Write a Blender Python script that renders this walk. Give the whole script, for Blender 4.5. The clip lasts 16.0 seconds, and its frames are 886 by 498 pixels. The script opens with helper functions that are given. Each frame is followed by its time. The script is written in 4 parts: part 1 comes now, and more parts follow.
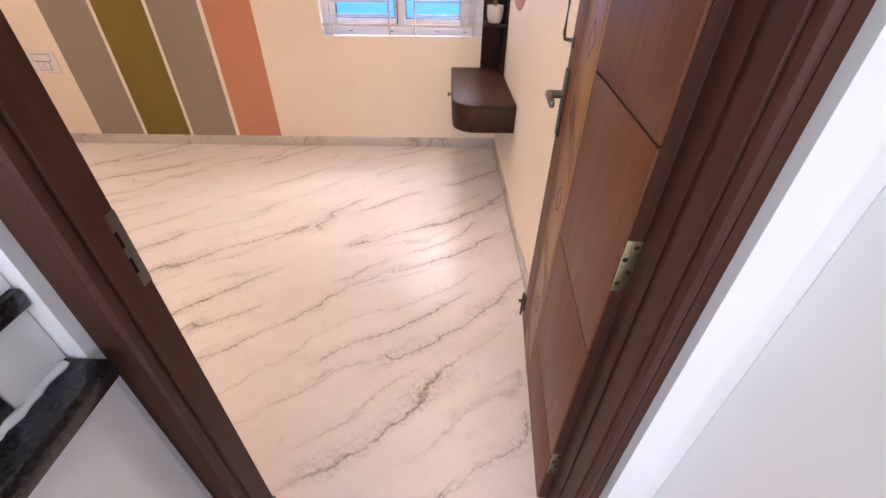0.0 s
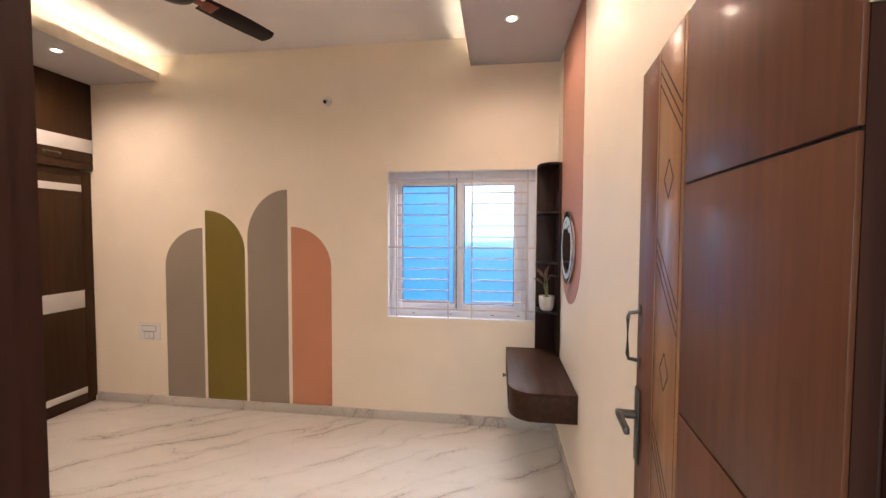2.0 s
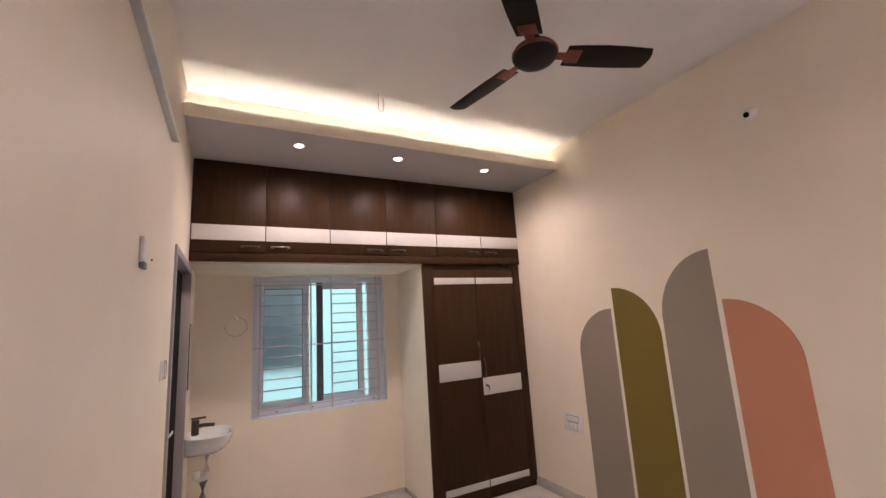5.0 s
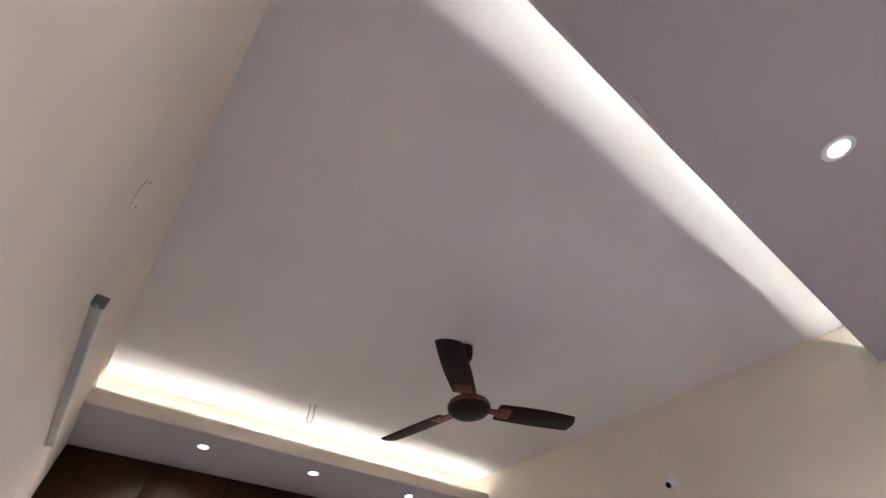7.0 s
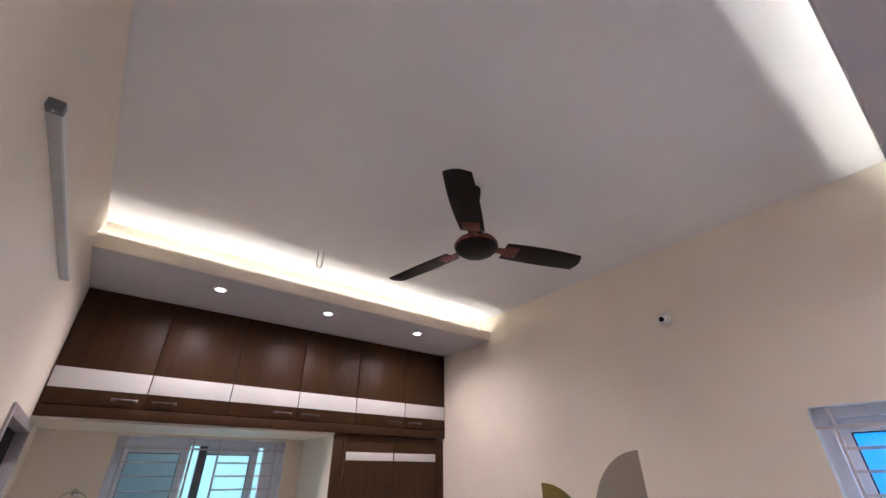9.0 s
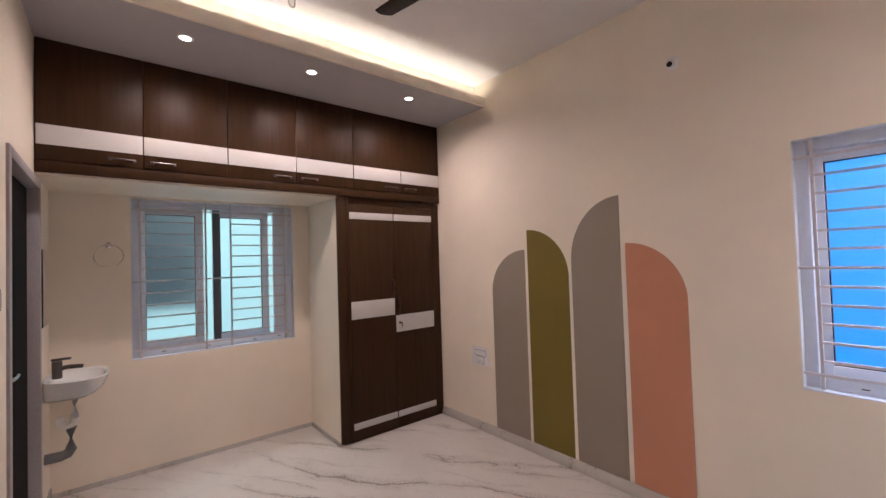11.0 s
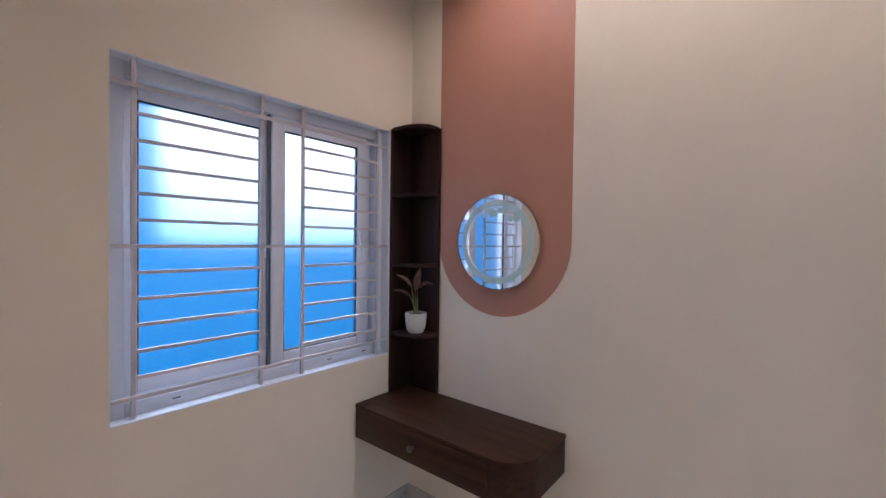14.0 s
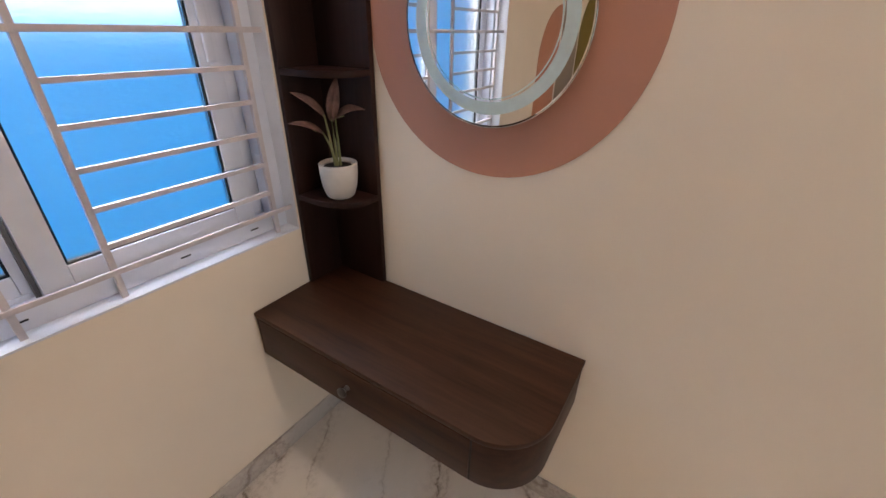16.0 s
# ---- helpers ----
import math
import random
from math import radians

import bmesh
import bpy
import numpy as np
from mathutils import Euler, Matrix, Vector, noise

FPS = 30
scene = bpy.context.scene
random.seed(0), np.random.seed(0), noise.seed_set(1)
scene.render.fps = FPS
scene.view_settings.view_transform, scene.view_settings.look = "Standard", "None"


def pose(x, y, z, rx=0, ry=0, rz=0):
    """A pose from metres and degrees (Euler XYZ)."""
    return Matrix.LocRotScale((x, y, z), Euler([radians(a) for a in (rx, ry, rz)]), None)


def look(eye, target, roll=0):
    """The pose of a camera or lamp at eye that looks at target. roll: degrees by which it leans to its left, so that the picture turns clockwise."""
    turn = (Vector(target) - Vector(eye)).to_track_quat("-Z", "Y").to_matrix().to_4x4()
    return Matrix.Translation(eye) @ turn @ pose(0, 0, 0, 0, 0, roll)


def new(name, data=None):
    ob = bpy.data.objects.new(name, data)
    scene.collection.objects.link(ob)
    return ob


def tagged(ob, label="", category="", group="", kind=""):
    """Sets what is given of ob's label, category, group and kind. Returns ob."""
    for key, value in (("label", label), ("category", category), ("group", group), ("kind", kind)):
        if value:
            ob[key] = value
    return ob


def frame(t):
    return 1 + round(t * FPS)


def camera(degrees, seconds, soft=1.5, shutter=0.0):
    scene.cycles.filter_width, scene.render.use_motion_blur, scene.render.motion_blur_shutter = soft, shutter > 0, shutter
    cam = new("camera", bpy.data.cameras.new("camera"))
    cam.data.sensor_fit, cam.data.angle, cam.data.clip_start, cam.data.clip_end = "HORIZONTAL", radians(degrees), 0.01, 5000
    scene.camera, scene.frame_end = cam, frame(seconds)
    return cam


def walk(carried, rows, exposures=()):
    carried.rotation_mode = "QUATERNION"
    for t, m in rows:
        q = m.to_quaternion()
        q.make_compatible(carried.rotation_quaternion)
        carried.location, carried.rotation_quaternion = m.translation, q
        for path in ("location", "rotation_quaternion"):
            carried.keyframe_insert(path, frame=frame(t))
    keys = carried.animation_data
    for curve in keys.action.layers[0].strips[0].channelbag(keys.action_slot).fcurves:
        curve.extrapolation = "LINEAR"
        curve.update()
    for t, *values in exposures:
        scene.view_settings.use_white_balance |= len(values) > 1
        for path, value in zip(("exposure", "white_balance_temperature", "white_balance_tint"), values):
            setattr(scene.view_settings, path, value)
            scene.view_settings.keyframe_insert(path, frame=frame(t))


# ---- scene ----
cam = camera(94.7, 16.0)
PATH = [
    (0, (0.538, 0.059, 1.5), (0.544, 1.654, 0.295), 0.75),
    (0.5, (0.536, 0.003, 1.558), (0.535, 1.799, 0.676), 0.65),
    (1, (0.523, -0.029, 1.596), (0.512, 1.908, 1.099), 0.63),
    (1.5, (0.523, 0.011, 1.625), (0.449, 1.996, 1.394), 0.42),
    (2, (0.528, 0.209, 1.632), (0.26, 2.189, 1.547), 0.22),
    (2.5, (0.406, 0.495, 1.661), (-0.23, 2.391, 1.624), 0.0),
    (3, (0.344, 0.789, 1.645), (-0.767, 2.452, 1.633), -0.3),
    (3.5, (0.286, 0.92, 1.635), (-1.228, 2.226, 1.63), -0.5),
    (3.7, (0.229, 0.901, 1.624), (-1.394, 2.069, 1.623), -0.6),
    (5.8, (0.206, 0.847, 1.695), (-1.479, 1.695, 2.359), 0.6),
    (6, (0.217, 0.832, 1.729), (-1.372, 1.714, 2.564), 0.5),
    (6.5, (0.294, 0.814, 1.811), (-1.003, 1.712, 3.042), 0.2),
    (7, (0.335, 0.796, 1.893), (-0.72, 1.646, 3.364), -0.5),
    (7.5, (0.31, 0.803, 1.919), (-0.649, 1.638, 3.463), -1.0),
    (8, (0.254, 0.831, 1.919), (-0.767, 1.728, 3.386), -1.0),
    (8.5, (0.209, 0.858, 1.896), (-0.965, 1.848, 3.177), -0.7),
    (9, (0.167, 0.902, 1.852), (-1.203, 1.981, 2.831), -0.5),
    (9.2, (0.147, 0.908, 1.823), (-1.295, 2.008, 2.664), -0.4),
    (11.3, (0.023, 0.949, 1.583), (-1.466, 2.284, 1.547), -0.1),
    (11.5, (-0.092, 0.98, 1.577), (-1.453, 2.445, 1.552), -0.3),
    (12, (-0.477, 1.142, 1.525), (-1.391, 2.921, 1.512), -0.2),
    (12.5, (-0.834, 1.213, 1.53), (-1.102, 3.195, 1.511), 0.1),
    (13, (-0.937, 1.399, 1.494), (-0.45, 3.338, 1.486), 0.7),
    (13.5, (-0.886, 1.651, 1.499), (0.259, 3.291, 1.498), 0.9),
    (14, (-0.745, 1.916, 1.524), (0.8, 3.185, 1.491), 0.7),
    (14.5, (-0.441, 2.125, 1.521), (1.202, 3.225, 1.225), 0.7),
    (15, (-0.187, 2.3, 1.491), (1.398, 3.317, 0.816), 0.7),
    (15.5, (-0.009, 2.472, 1.459), (1.478, 3.432, 0.528), 0.7),
    (16, (0.032, 2.501, 1.51), (1.512, 3.451, 0.558), 1.1),
]
walk(cam, [(t, look(eye, target, roll)) for t, eye, target, roll in PATH],
     [(0.0, 1.36, 7050, 24), (1.0, 1.02, 7300, 25), (1.6, 0.95, 7300, 20), (2.0, 0.98, 7000, 15), (2.5, 0.95, 6200, 11), (3.0, 0.54, 6050, 12), (3.5, 0.44, 6200, 17),
      (6.0, 0.86, 5700, 15), (6.8, 0.7, 5350, 12), (8.2, 0.6, 5250, 11), (9.2, 0.66, 5350, 14), (11.5, 0.54, 5900, 18), (12.5, 0.62, 5650, 14), (13.0, 0.68, 5450, 14), (13.5, 0.4, 5500, 13), (14.0, 0.15, 5600, 13), (15.0, 0.17, 6700, 15), (15.5, 0.3, 6650, 14), (16.0, 0.47, 6700, 13)])

# ---- world and large lights ----
world = bpy.data.worlds.new("world")
scene.world = world
world.use_nodes = True
wn = world.node_tree
sky = wn.nodes.new("ShaderNodeTexSky")
sky.sky_type, sky.sun_disc, sky.sun_elevation, sky.sun_rotation = "NISHITA", False, radians(50), radians(200)
wn.nodes["Background"].inputs["Strength"].default_value = 0.15
wn.links.new(sky.outputs[0], wn.nodes["Background"].inputs["Color"])


def area_lamp(name, m, sx, sy, watts, colour):
    d = bpy.data.lights.new(name, "AREA")
    d.shape, d.size, d.size_y, d.energy, d.color = "RECTANGLE", sx, sy, watts, colour
    ob = new(name, d)
    ob.matrix_world = m
    return ob


def spot_lamp(name, p, watts, colour, cone):
    d = bpy.data.lights.new(name, "SPOT")
    d.energy, d.color, d.spot_size, d.spot_blend, d.shadow_soft_size = watts, colour, radians(cone), 0.85, 0.035
    ob = new(name, d)
    ob.matrix_world = pose(*p)
    return ob


# lamp added as hall daylight, in an unseen wide opening behind the visitor
area_lamp("hall_daylight", look((-0.3, -2.55, 1.7), (0.5, 0.4, 1.3)), 2.6, 2.2, 26, (0.74, 0.87, 1.0))
# fill lamps added unseen above both window heads: steep skylight, west one tinted as mint-wall bounce
area_lamp("window_fill_lamp", look((0.2, 4.15, 2.75), (0.2, 3.45, 1.1)), 1.3, 0.5, 20, (0.62, 0.80, 1.0))
area_lamp("window_fill_lamp", look((-4.5, 1.68, 2.75), (-3.8, 1.68, 1.1)), 1.2, 0.4, 14, (0.78, 1.0, 0.95))
DOWN = (1.0, 0.785, 0.65)
WEST_DL = [(-2.78, y) for y in (1.29, 2.07, 2.92)]
EAST_DL = [(0.60, y) for y in (1.31, 2.10, 2.89)]
for px, py in WEST_DL + EAST_DL:
    spot_lamp("downlight_beam", (px, py, 2.972), *((28, DOWN, 168) if px < 0 else (16, DOWN, 168)))


# ---- materials ----
def nodes_of(name):
    m = bpy.data.materials.new(name)
    m.use_nodes = True
    return m, m.node_tree.nodes, m.node_tree.links, m.node_tree.nodes["Principled BSDF"]


def noise_node(nt, ln, scale, detail=4.0, rough=0.55, stretch=None, turn=0.0):
    tc = nt.new("ShaderNodeTexCoord")
    mp = nt.new("ShaderNodeMapping")
    mp.inputs["Scale"].default_value = stretch or (1, 1, 1)
    mp.inputs["Rotation"].default_value = (0, 0, turn)
    ln.new(tc.outputs["Object"], mp.inputs["Vector"])
    n = nt.new("ShaderNodeTexNoise")
    n.inputs["Scale"].default_value, n.inputs["Detail"].default_value = scale, detail
    n.inputs["Roughness"].default_value = rough
    ln.new(mp.outputs[0], n.inputs["Vector"])
    return n


def ramp_node(nt, ln, src, stops):
    r = nt.new("ShaderNodeValToRGB")
    while len(r.color_ramp.elements) < len(stops):
        r.color_ramp.elements.new(0.5)
    for e, (p, c) in zip(r.color_ramp.elements, stops):
        e.position, e.color = p, (*c, 1)
    ln.new(src, r.inputs[0])
    return r


def bump(nt, ln, bsdf, src, strength, dist=0.002):
    b = nt.new("ShaderNodeBump")
    b.inputs["Strength"].default_value, b.inputs["Distance"].default_value = strength, dist
    ln.new(src, b.inputs["Height"])
    ln.new(b.outputs[0], bsdf.inputs["Normal"])


def shade(c, k):
    return tuple(min(1.0, v * k) for v in c)


def paint(name, c, rough=0.55, grain=0.12, vary=0.05):
    """Rolled wall paint: faint blotches and a fine orange-peel relief."""
    m, nt, ln, b = nodes_of(name)
    big = noise_node(nt, ln, 1.7, 3)
    r = ramp_node(nt, ln, big.outputs["Fac"], [(0.3, shade(c, 1 - vary)), (0.7, shade(c, 1 + vary * 0.5))])
    ln.new(r.outputs[0], b.inputs["Base Color"])
    b.inputs["Roughness"].default_value = rough
    fine = noise_node(nt, ln, 160, 3)
    bump(nt, ln, b, fine.outputs["Fac"], grain)
    return m


def wood(name, dark, light, rough=0.32, stretch=(14, 14, 0.9), coat=0.0, grain=0.08):
    """Wood grain: long streaks with finer pores, running along the unstretched axis."""
    m, nt, ln, b = nodes_of(name)
    a = noise_node(nt, ln, 2.2, 7, 0.62, stretch)
    fine = noise_node(nt, ln, 9.0, 4, 0.6, stretch)
    mixer = nt.new("ShaderNodeMath")
    mixer.operation = "MULTIPLY_ADD"
    mixer.inputs[1].default_value = 0.35
    ln.new(fine.outputs["Fac"], mixer.inputs[0])
    ln.new(a.outputs["Fac"], mixer.inputs[2])
    r = ramp_node(nt, ln, mixer.outputs[0], [(0.45, dark), (0.66, tuple((p + q) / 2 for p, q in zip(dark, light))), (0.9, light)])
    ln.new(r.outputs[0], b.inputs["Base Color"])
    b.inputs["Roughness"].default_value = rough
    b.inputs["Specular IOR Level"].default_value = 0.22
    b.inputs["Coat Weight"].default_value = coat
    b.inputs["Coat Roughness"].default_value = 0.15
    bump(nt, ln, b, mixer.outputs[0], grain, 0.001)
    return m


def plain(name, c, rough=0.4, metal=0.0, vary=0.06, scale=25.0):
    m, nt, ln, b = nodes_of(name)
    n = noise_node(nt, ln, scale, 3)
    r = ramp_node(nt, ln, n.outputs["Fac"], [(0.3, shade(c, 1 - vary)), (0.7, shade(c, 1 + vary))])
    ln.new(r.outputs[0], b.inputs["Base Color"])
    b.inputs["Roughness"].default_value, b.inputs["Metallic"].default_value = rough, metal
    return m


def glow(name, c, strength):
    m, nt, ln, b = nodes_of(name)
    b.inputs["Base Color"].default_value = (*shade(c, 0.3), 1)
    b.inputs["Emission Color"].default_value = (*c, 1)
    b.inputs["Emission Strength"].default_value = strength
    return m


def marble(name, base, vein, rough, turn, clouds=0.06):
    """Polished marble-look porcelain: slanting veins with a thin broken core, a speckled halo and faint clouds."""
    m, nt, ln, b = nodes_of(name)

    def math_node(op, a, k, c=None):
        n = nt.new("ShaderNodeMath")
        n.operation = op
        for i, v in enumerate((a, k) if c is None else (a, k, c)):
            if isinstance(v, float):
                n.inputs[i].default_value = v
            else:
                ln.new(v, n.inputs[i])
        return n.outputs[0]

    def span(src, lo, hi, a, c):
        n = nt.new("ShaderNodeMapRange")
        for key, v in (("From Min", lo), ("From Max", hi), ("To Min", a), ("To Max", c)):
            n.inputs[key].default_value = v
        ln.new(src, n.inputs["Value"])
        return n.outputs[0]

    tc = nt.new("ShaderNodeTexCoord")
    place = tc.outputs["Object"]
    for scale, detail, amount in ((5.0, 5.0, 0.10), (30.0, 4.0, 0.030)):
        warp = nt.new("ShaderNodeTexNoise")
        warp.inputs["Scale"].default_value, warp.inputs["Detail"].default_value = scale, detail
        warp.inputs["Roughness"].default_value = 0.62
        ln.new(tc.outputs["Object"], warp.inputs["Vector"])
        sc = nt.new("ShaderNodeVectorMath")
        sc.operation = "MULTIPLY_ADD"
        sc.inputs[1].default_value = (amount, amount, 0.0)
        ln.new(warp.outputs["Color"], sc.inputs[0])
        ln.new(place, sc.inputs[2])
        place = sc.outputs[0]
    spin = nt.new("ShaderNodeMapping")
    spin.inputs["Rotation"].default_value = (0, 0, turn)
    ln.new(place, spin.inputs["Vector"])
    along = nt.new("ShaderNodeMapping")
    along.inputs["Scale"].default_value = (0.55, 1.6, 1)
    ln.new(spin.outputs[0], along.inputs["Vector"])
    sep = nt.new("ShaderNodeSeparateXYZ")
    ln.new(spin.outputs[0], sep.inputs[0])
    speck = noise_node(nt, ln, 55, 5, 0.7)
    broken = span(speck.outputs["Fac"], 0.38, 0.56, 0.40, 1.0)
    total = None
    for spacing, shift, core, halo, weight in ((0.37, 0.05, 0.011, 0.060, 1.0), (0.61, 0.55, 0.008, 0.050, 0.9), (0.23, 0.3, 0.009, 0.030, 0.4)):
        drift = nt.new("ShaderNodeTexNoise")
        drift.inputs["Scale"].default_value, drift.inputs["Detail"].default_value = 1.2 + shift, 2.5
        ln.new(along.outputs[0], drift.inputs["Vector"])
        bent = math_node("MULTIPLY_ADD", drift.outputs["Fac"], 0.62, sep.outputs["Y"])
        phase = math_node("FRACT", math_node("MULTIPLY_ADD", bent, 1.0 / spacing, shift), 0.0)
        off = math_node("ABSOLUTE", math_node("SUBTRACT", phase, 0.5), 0.0)
        fade = nt.new("ShaderNodeTexNoise")
        fade.inputs["Scale"].default_value, fade.inputs["Detail"].default_value = 2.3 + shift * 2, 4
        ln.new(along.outputs[0], fade.inputs["Vector"])
        there = span(fade.outputs["Fac"], 0.42, 0.54, 0.0, weight)
        thin = math_node("MULTIPLY", span(off, 0.0, core / spacing, 1.0, 0.0), broken)
        wide = math_node("MULTIPLY", span(off, 0.0, halo / spacing, 0.55, 0.0), span(speck.outputs["Fac"], 0.45, 0.62, 0.15, 1.0))
        one = math_node("MULTIPLY", math_node("MAXIMUM", thin, wide), there)
        total = one if total is None else math_node("MAXIMUM", total, one)
    cloud = noise_node(nt, ln, 1.6, 7, 0.65, (0.7, 1.6, 1), turn)
    spots = noise_node(nt, ln, 11, 4, 0.6)
    mist = math_node("MULTIPLY_ADD", span(spots.outputs["Fac"], 0.58, 0.74, 0.0, 1.0), -0.30, cloud.outputs["Fac"])
    cr = ramp_node(nt, ln, mist, [(0.2, shade(base, 1 - clouds * 2.5)), (0.62, base)])
    mix = nt.new("ShaderNodeMix")
    mix.data_type = "RGBA"
    ln.new(total, mix.inputs["Factor"])
    ln.new(cr.outputs[0], mix.inputs["A"])
    mix.inputs["B"].default_value = (*vein, 1)
    ln.new(mix.outputs["Result"], b.inputs["Base Color"])
    b.inputs["Specular IOR Level"].default_value = 0.45
    b.inputs["Roughness"].default_value = rough
    return m


def frosted(name, c, rough):
    m, nt, ln, b = nodes_of(name)
    b.inputs["Base Color"].default_value = (*c, 1)
    b.inputs["Transmission Weight"].default_value = 1.0
    b.inputs["IOR"].default_value = 1.2
    b.inputs["Roughness"].default_value = rough
    n = noise_node(nt, ln, 34, 1.5, 0.5, (1, 1, 3.0))
    bump(nt, ln, b, n.outputs["Fac"], 0.45, 0.0035)
    return m


WALL = paint("cream_wall_paint", (0.85, 0.765, 0.64))
HALL = paint("white_hall_paint", (0.76, 0.77, 0.78))
CEIL = paint("white_ceiling_paint", (0.82, 0.80, 0.79), 0.7)
# soffit white darkened well below the ceiling's, so the undersides look shaded
SOFFIT = paint("shade_dimmed_soffit_paint", (0.48, 0.46, 0.48), 0.6)
REVEAL = paint("white_reveal_paint", (0.76, 0.79, 0.84), 0.5)
LINE_PAINT = paint("off_white_line_paint", (0.84, 0.78, 0.70), 0.5)
GREY_PAINT = paint("warm_grey_paint", (0.30, 0.25, 0.20), 0.5)
OLIVE_PAINT = paint("olive_paint", (0.185, 0.135, 0.018), 0.5)
PEACH_PAINT = paint("peach_paint", (0.56, 0.245, 0.145), 0.5)
ROSE_PAINT = paint("terracotta_rose_paint", (0.50, 0.245, 0.17), 0.5)
FLOOR = marble("veined_marble_tile", (0.70, 0.67, 0.63), (0.14, 0.098, 0.070), 0.3, radians(-35))
SKIRT = marble("grey_marble_skirting", (0.60, 0.57, 0.53), (0.28, 0.23, 0.20), 0.25, radians(-35))
LAMINATE = wood("dark_walnut_laminate", (0.028, 0.0112, 0.0034), (0.050, 0.0215, 0.0070), 0.48)
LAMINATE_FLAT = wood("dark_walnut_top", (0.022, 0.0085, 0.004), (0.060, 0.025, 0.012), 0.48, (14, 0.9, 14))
# darker copy of the walnut: the corner shelf's shade is in this colour
SHADED_WALNUT = wood("shade_darkened_walnut", (0.015, 0.0058, 0.0042), (0.032, 0.0135, 0.0095), 0.45)
WARD_WHITE = plain("glossy_white_laminate", (0.60, 0.59, 0.575), 0.07, 0.0, 0.012, 6.0)
DOORWOOD = wood("reddish_brown_door_wood", (0.100, 0.031, 0.013), (0.172, 0.061, 0.028), 0.46, (10, 10, 0.7), 0.1)
FRAMEWOOD = wood("dark_brown_frame_wood", (0.042, 0.0145, 0.0085), (0.070, 0.025, 0.015), 0.5, (10, 10, 0.7), 0.0)
BANDWOOD = wood("lighter_carved_wood", (0.20, 0.085, 0.030), (0.34, 0.16, 0.065), 0.35, (12, 12, 0.8), 0.2)
GROOVE = plain("dark_groove", (0.012, 0.006, 0.004), 0.7)
UPVC = plain("white_upvc", (0.70, 0.73, 0.81), 0.3, 0.0, 0.02)
GRILLE = plain("white_painted_steel", (0.60, 0.56, 0.58), 0.35)
RUBBER = plain("black_rubber", (0.01, 0.01, 0.012), 0.6)
GLASS = frosted("frosted_glass", (0.95, 0.97, 1.0), 0.37)
STEEL = plain("brushed_steel", (0.55, 0.53, 0.50), 0.28, 1.0)
DARK_STEEL = plain("antique_dark_metal", (0.11, 0.095, 0.085), 0.35, 1.0)
GUNMETAL = plain("dull_gunmetal", (0.13, 0.12, 0.11), 0.36, 0.85)
LOCKMETAL = plain("dark_olive_lock_metal", (0.055, 0.050, 0.040), 0.45, 0.5)
STRIP_GREY = plain("dark_grey_strip", (0.10, 0.10, 0.11), 0.5)
BRASS = plain("pale_brass", (0.36, 0.32, 0.19), 0.38, 1.0, 0.3, 60)
CHROME = plain("chrome", (0.75, 0.75, 0.75), 0.12, 1.0)
PLASTIC = plain("white_plastic", (0.80, 0.78, 0.75), 0.3)
CERAMIC = plain("white_ceramic", (0.82, 0.81, 0.80), 0.08, 0.0, 0.02)
POT = plain("off_white_pot", (0.62, 0.59, 0.55), 0.4)
SOIL = plain("dark_soil", (0.02, 0.014, 0.01), 0.95, 0.0, 0.5, 90)
LEAF = plain("pink_green_leaf", (0.13, 0.062, 0.046), 0.45, 0.0, 0.45, 45)
STEM = plain("green_stem", (0.17, 0.18, 0.07), 0.5)
FAN = plain("dark_maroon_fan", (0.008, 0.0035, 0.0035), 0.42, 0.0)
FAN.node_tree.nodes["Principled BSDF"].inputs["Specular IOR Level"].default_value = 0.2
COPPER = plain("copper_trim", (0.22, 0.085, 0.07), 0.3, 0.9)
PVC = plain("grey_pvc", (0.16, 0.16, 0.17), 0.4)
GRANITE = plain("black_granite", (0.018, 0.019, 0.022), 0.18, 0.0, 0.6, 120)
GREYSTONE = plain("grey_granite_frame", (0.36, 0.33, 0.33), 0.35, 0.0, 0.08, 80)
ALU = plain("aluminium", (0.55, 0.55, 0.56), 0.35, 0.8)
MIRROR = plain("mirror_silver", (0.9, 0.92, 0.93), 0.01, 1.0, 0.0)
DIFFUSER = plain("milky_grey_diffuser", (0.50, 0.49, 0.50), 0.4)
FROSTRING = plain("frosted_mirror_band", (0.60, 0.74, 0.74), 0.42, 0.15)
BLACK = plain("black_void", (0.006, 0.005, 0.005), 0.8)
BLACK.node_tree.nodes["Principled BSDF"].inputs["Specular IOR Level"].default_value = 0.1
LED = glow("warm_led_strip", (1.0, 0.88, 0.66), 40)
LAMPFACE = glow("downlight_diffuser", (1.0, 0.93, 0.84), 14)
# blue sheet made to glow, as if daylight lit it
BLUE_SHEET = glow("glowing_blue_sheet", (0.0, 0.35, 0.86), 0.47)
PALE_SKY, nt, ln, b = nodes_of("hazy_sky")
tc = nt.new("ShaderNodeTexCoord")
sep = nt.new("ShaderNodeSeparateXYZ")
ln.new(tc.outputs["Object"], sep.inputs[0])
mr = nt.new("ShaderNodeMapRange")
mr.inputs["From Min"].default_value, mr.inputs["From Max"].default_value = 1.4, 2.9
ln.new(sep.outputs["Z"], mr.inputs["Value"])
r = ramp_node(nt, ln, mr.outputs[0], [(0.0, (0.16, 0.40, 0.62)), (0.45, (0.45, 0.58, 0.66)), (1.0, (1.0, 1.0, 1.0))])
ln.new(r.outputs[0], b.inputs["Emission Color"])
b.inputs["Base Color"].default_value = (0.8, 0.8, 0.8, 1)
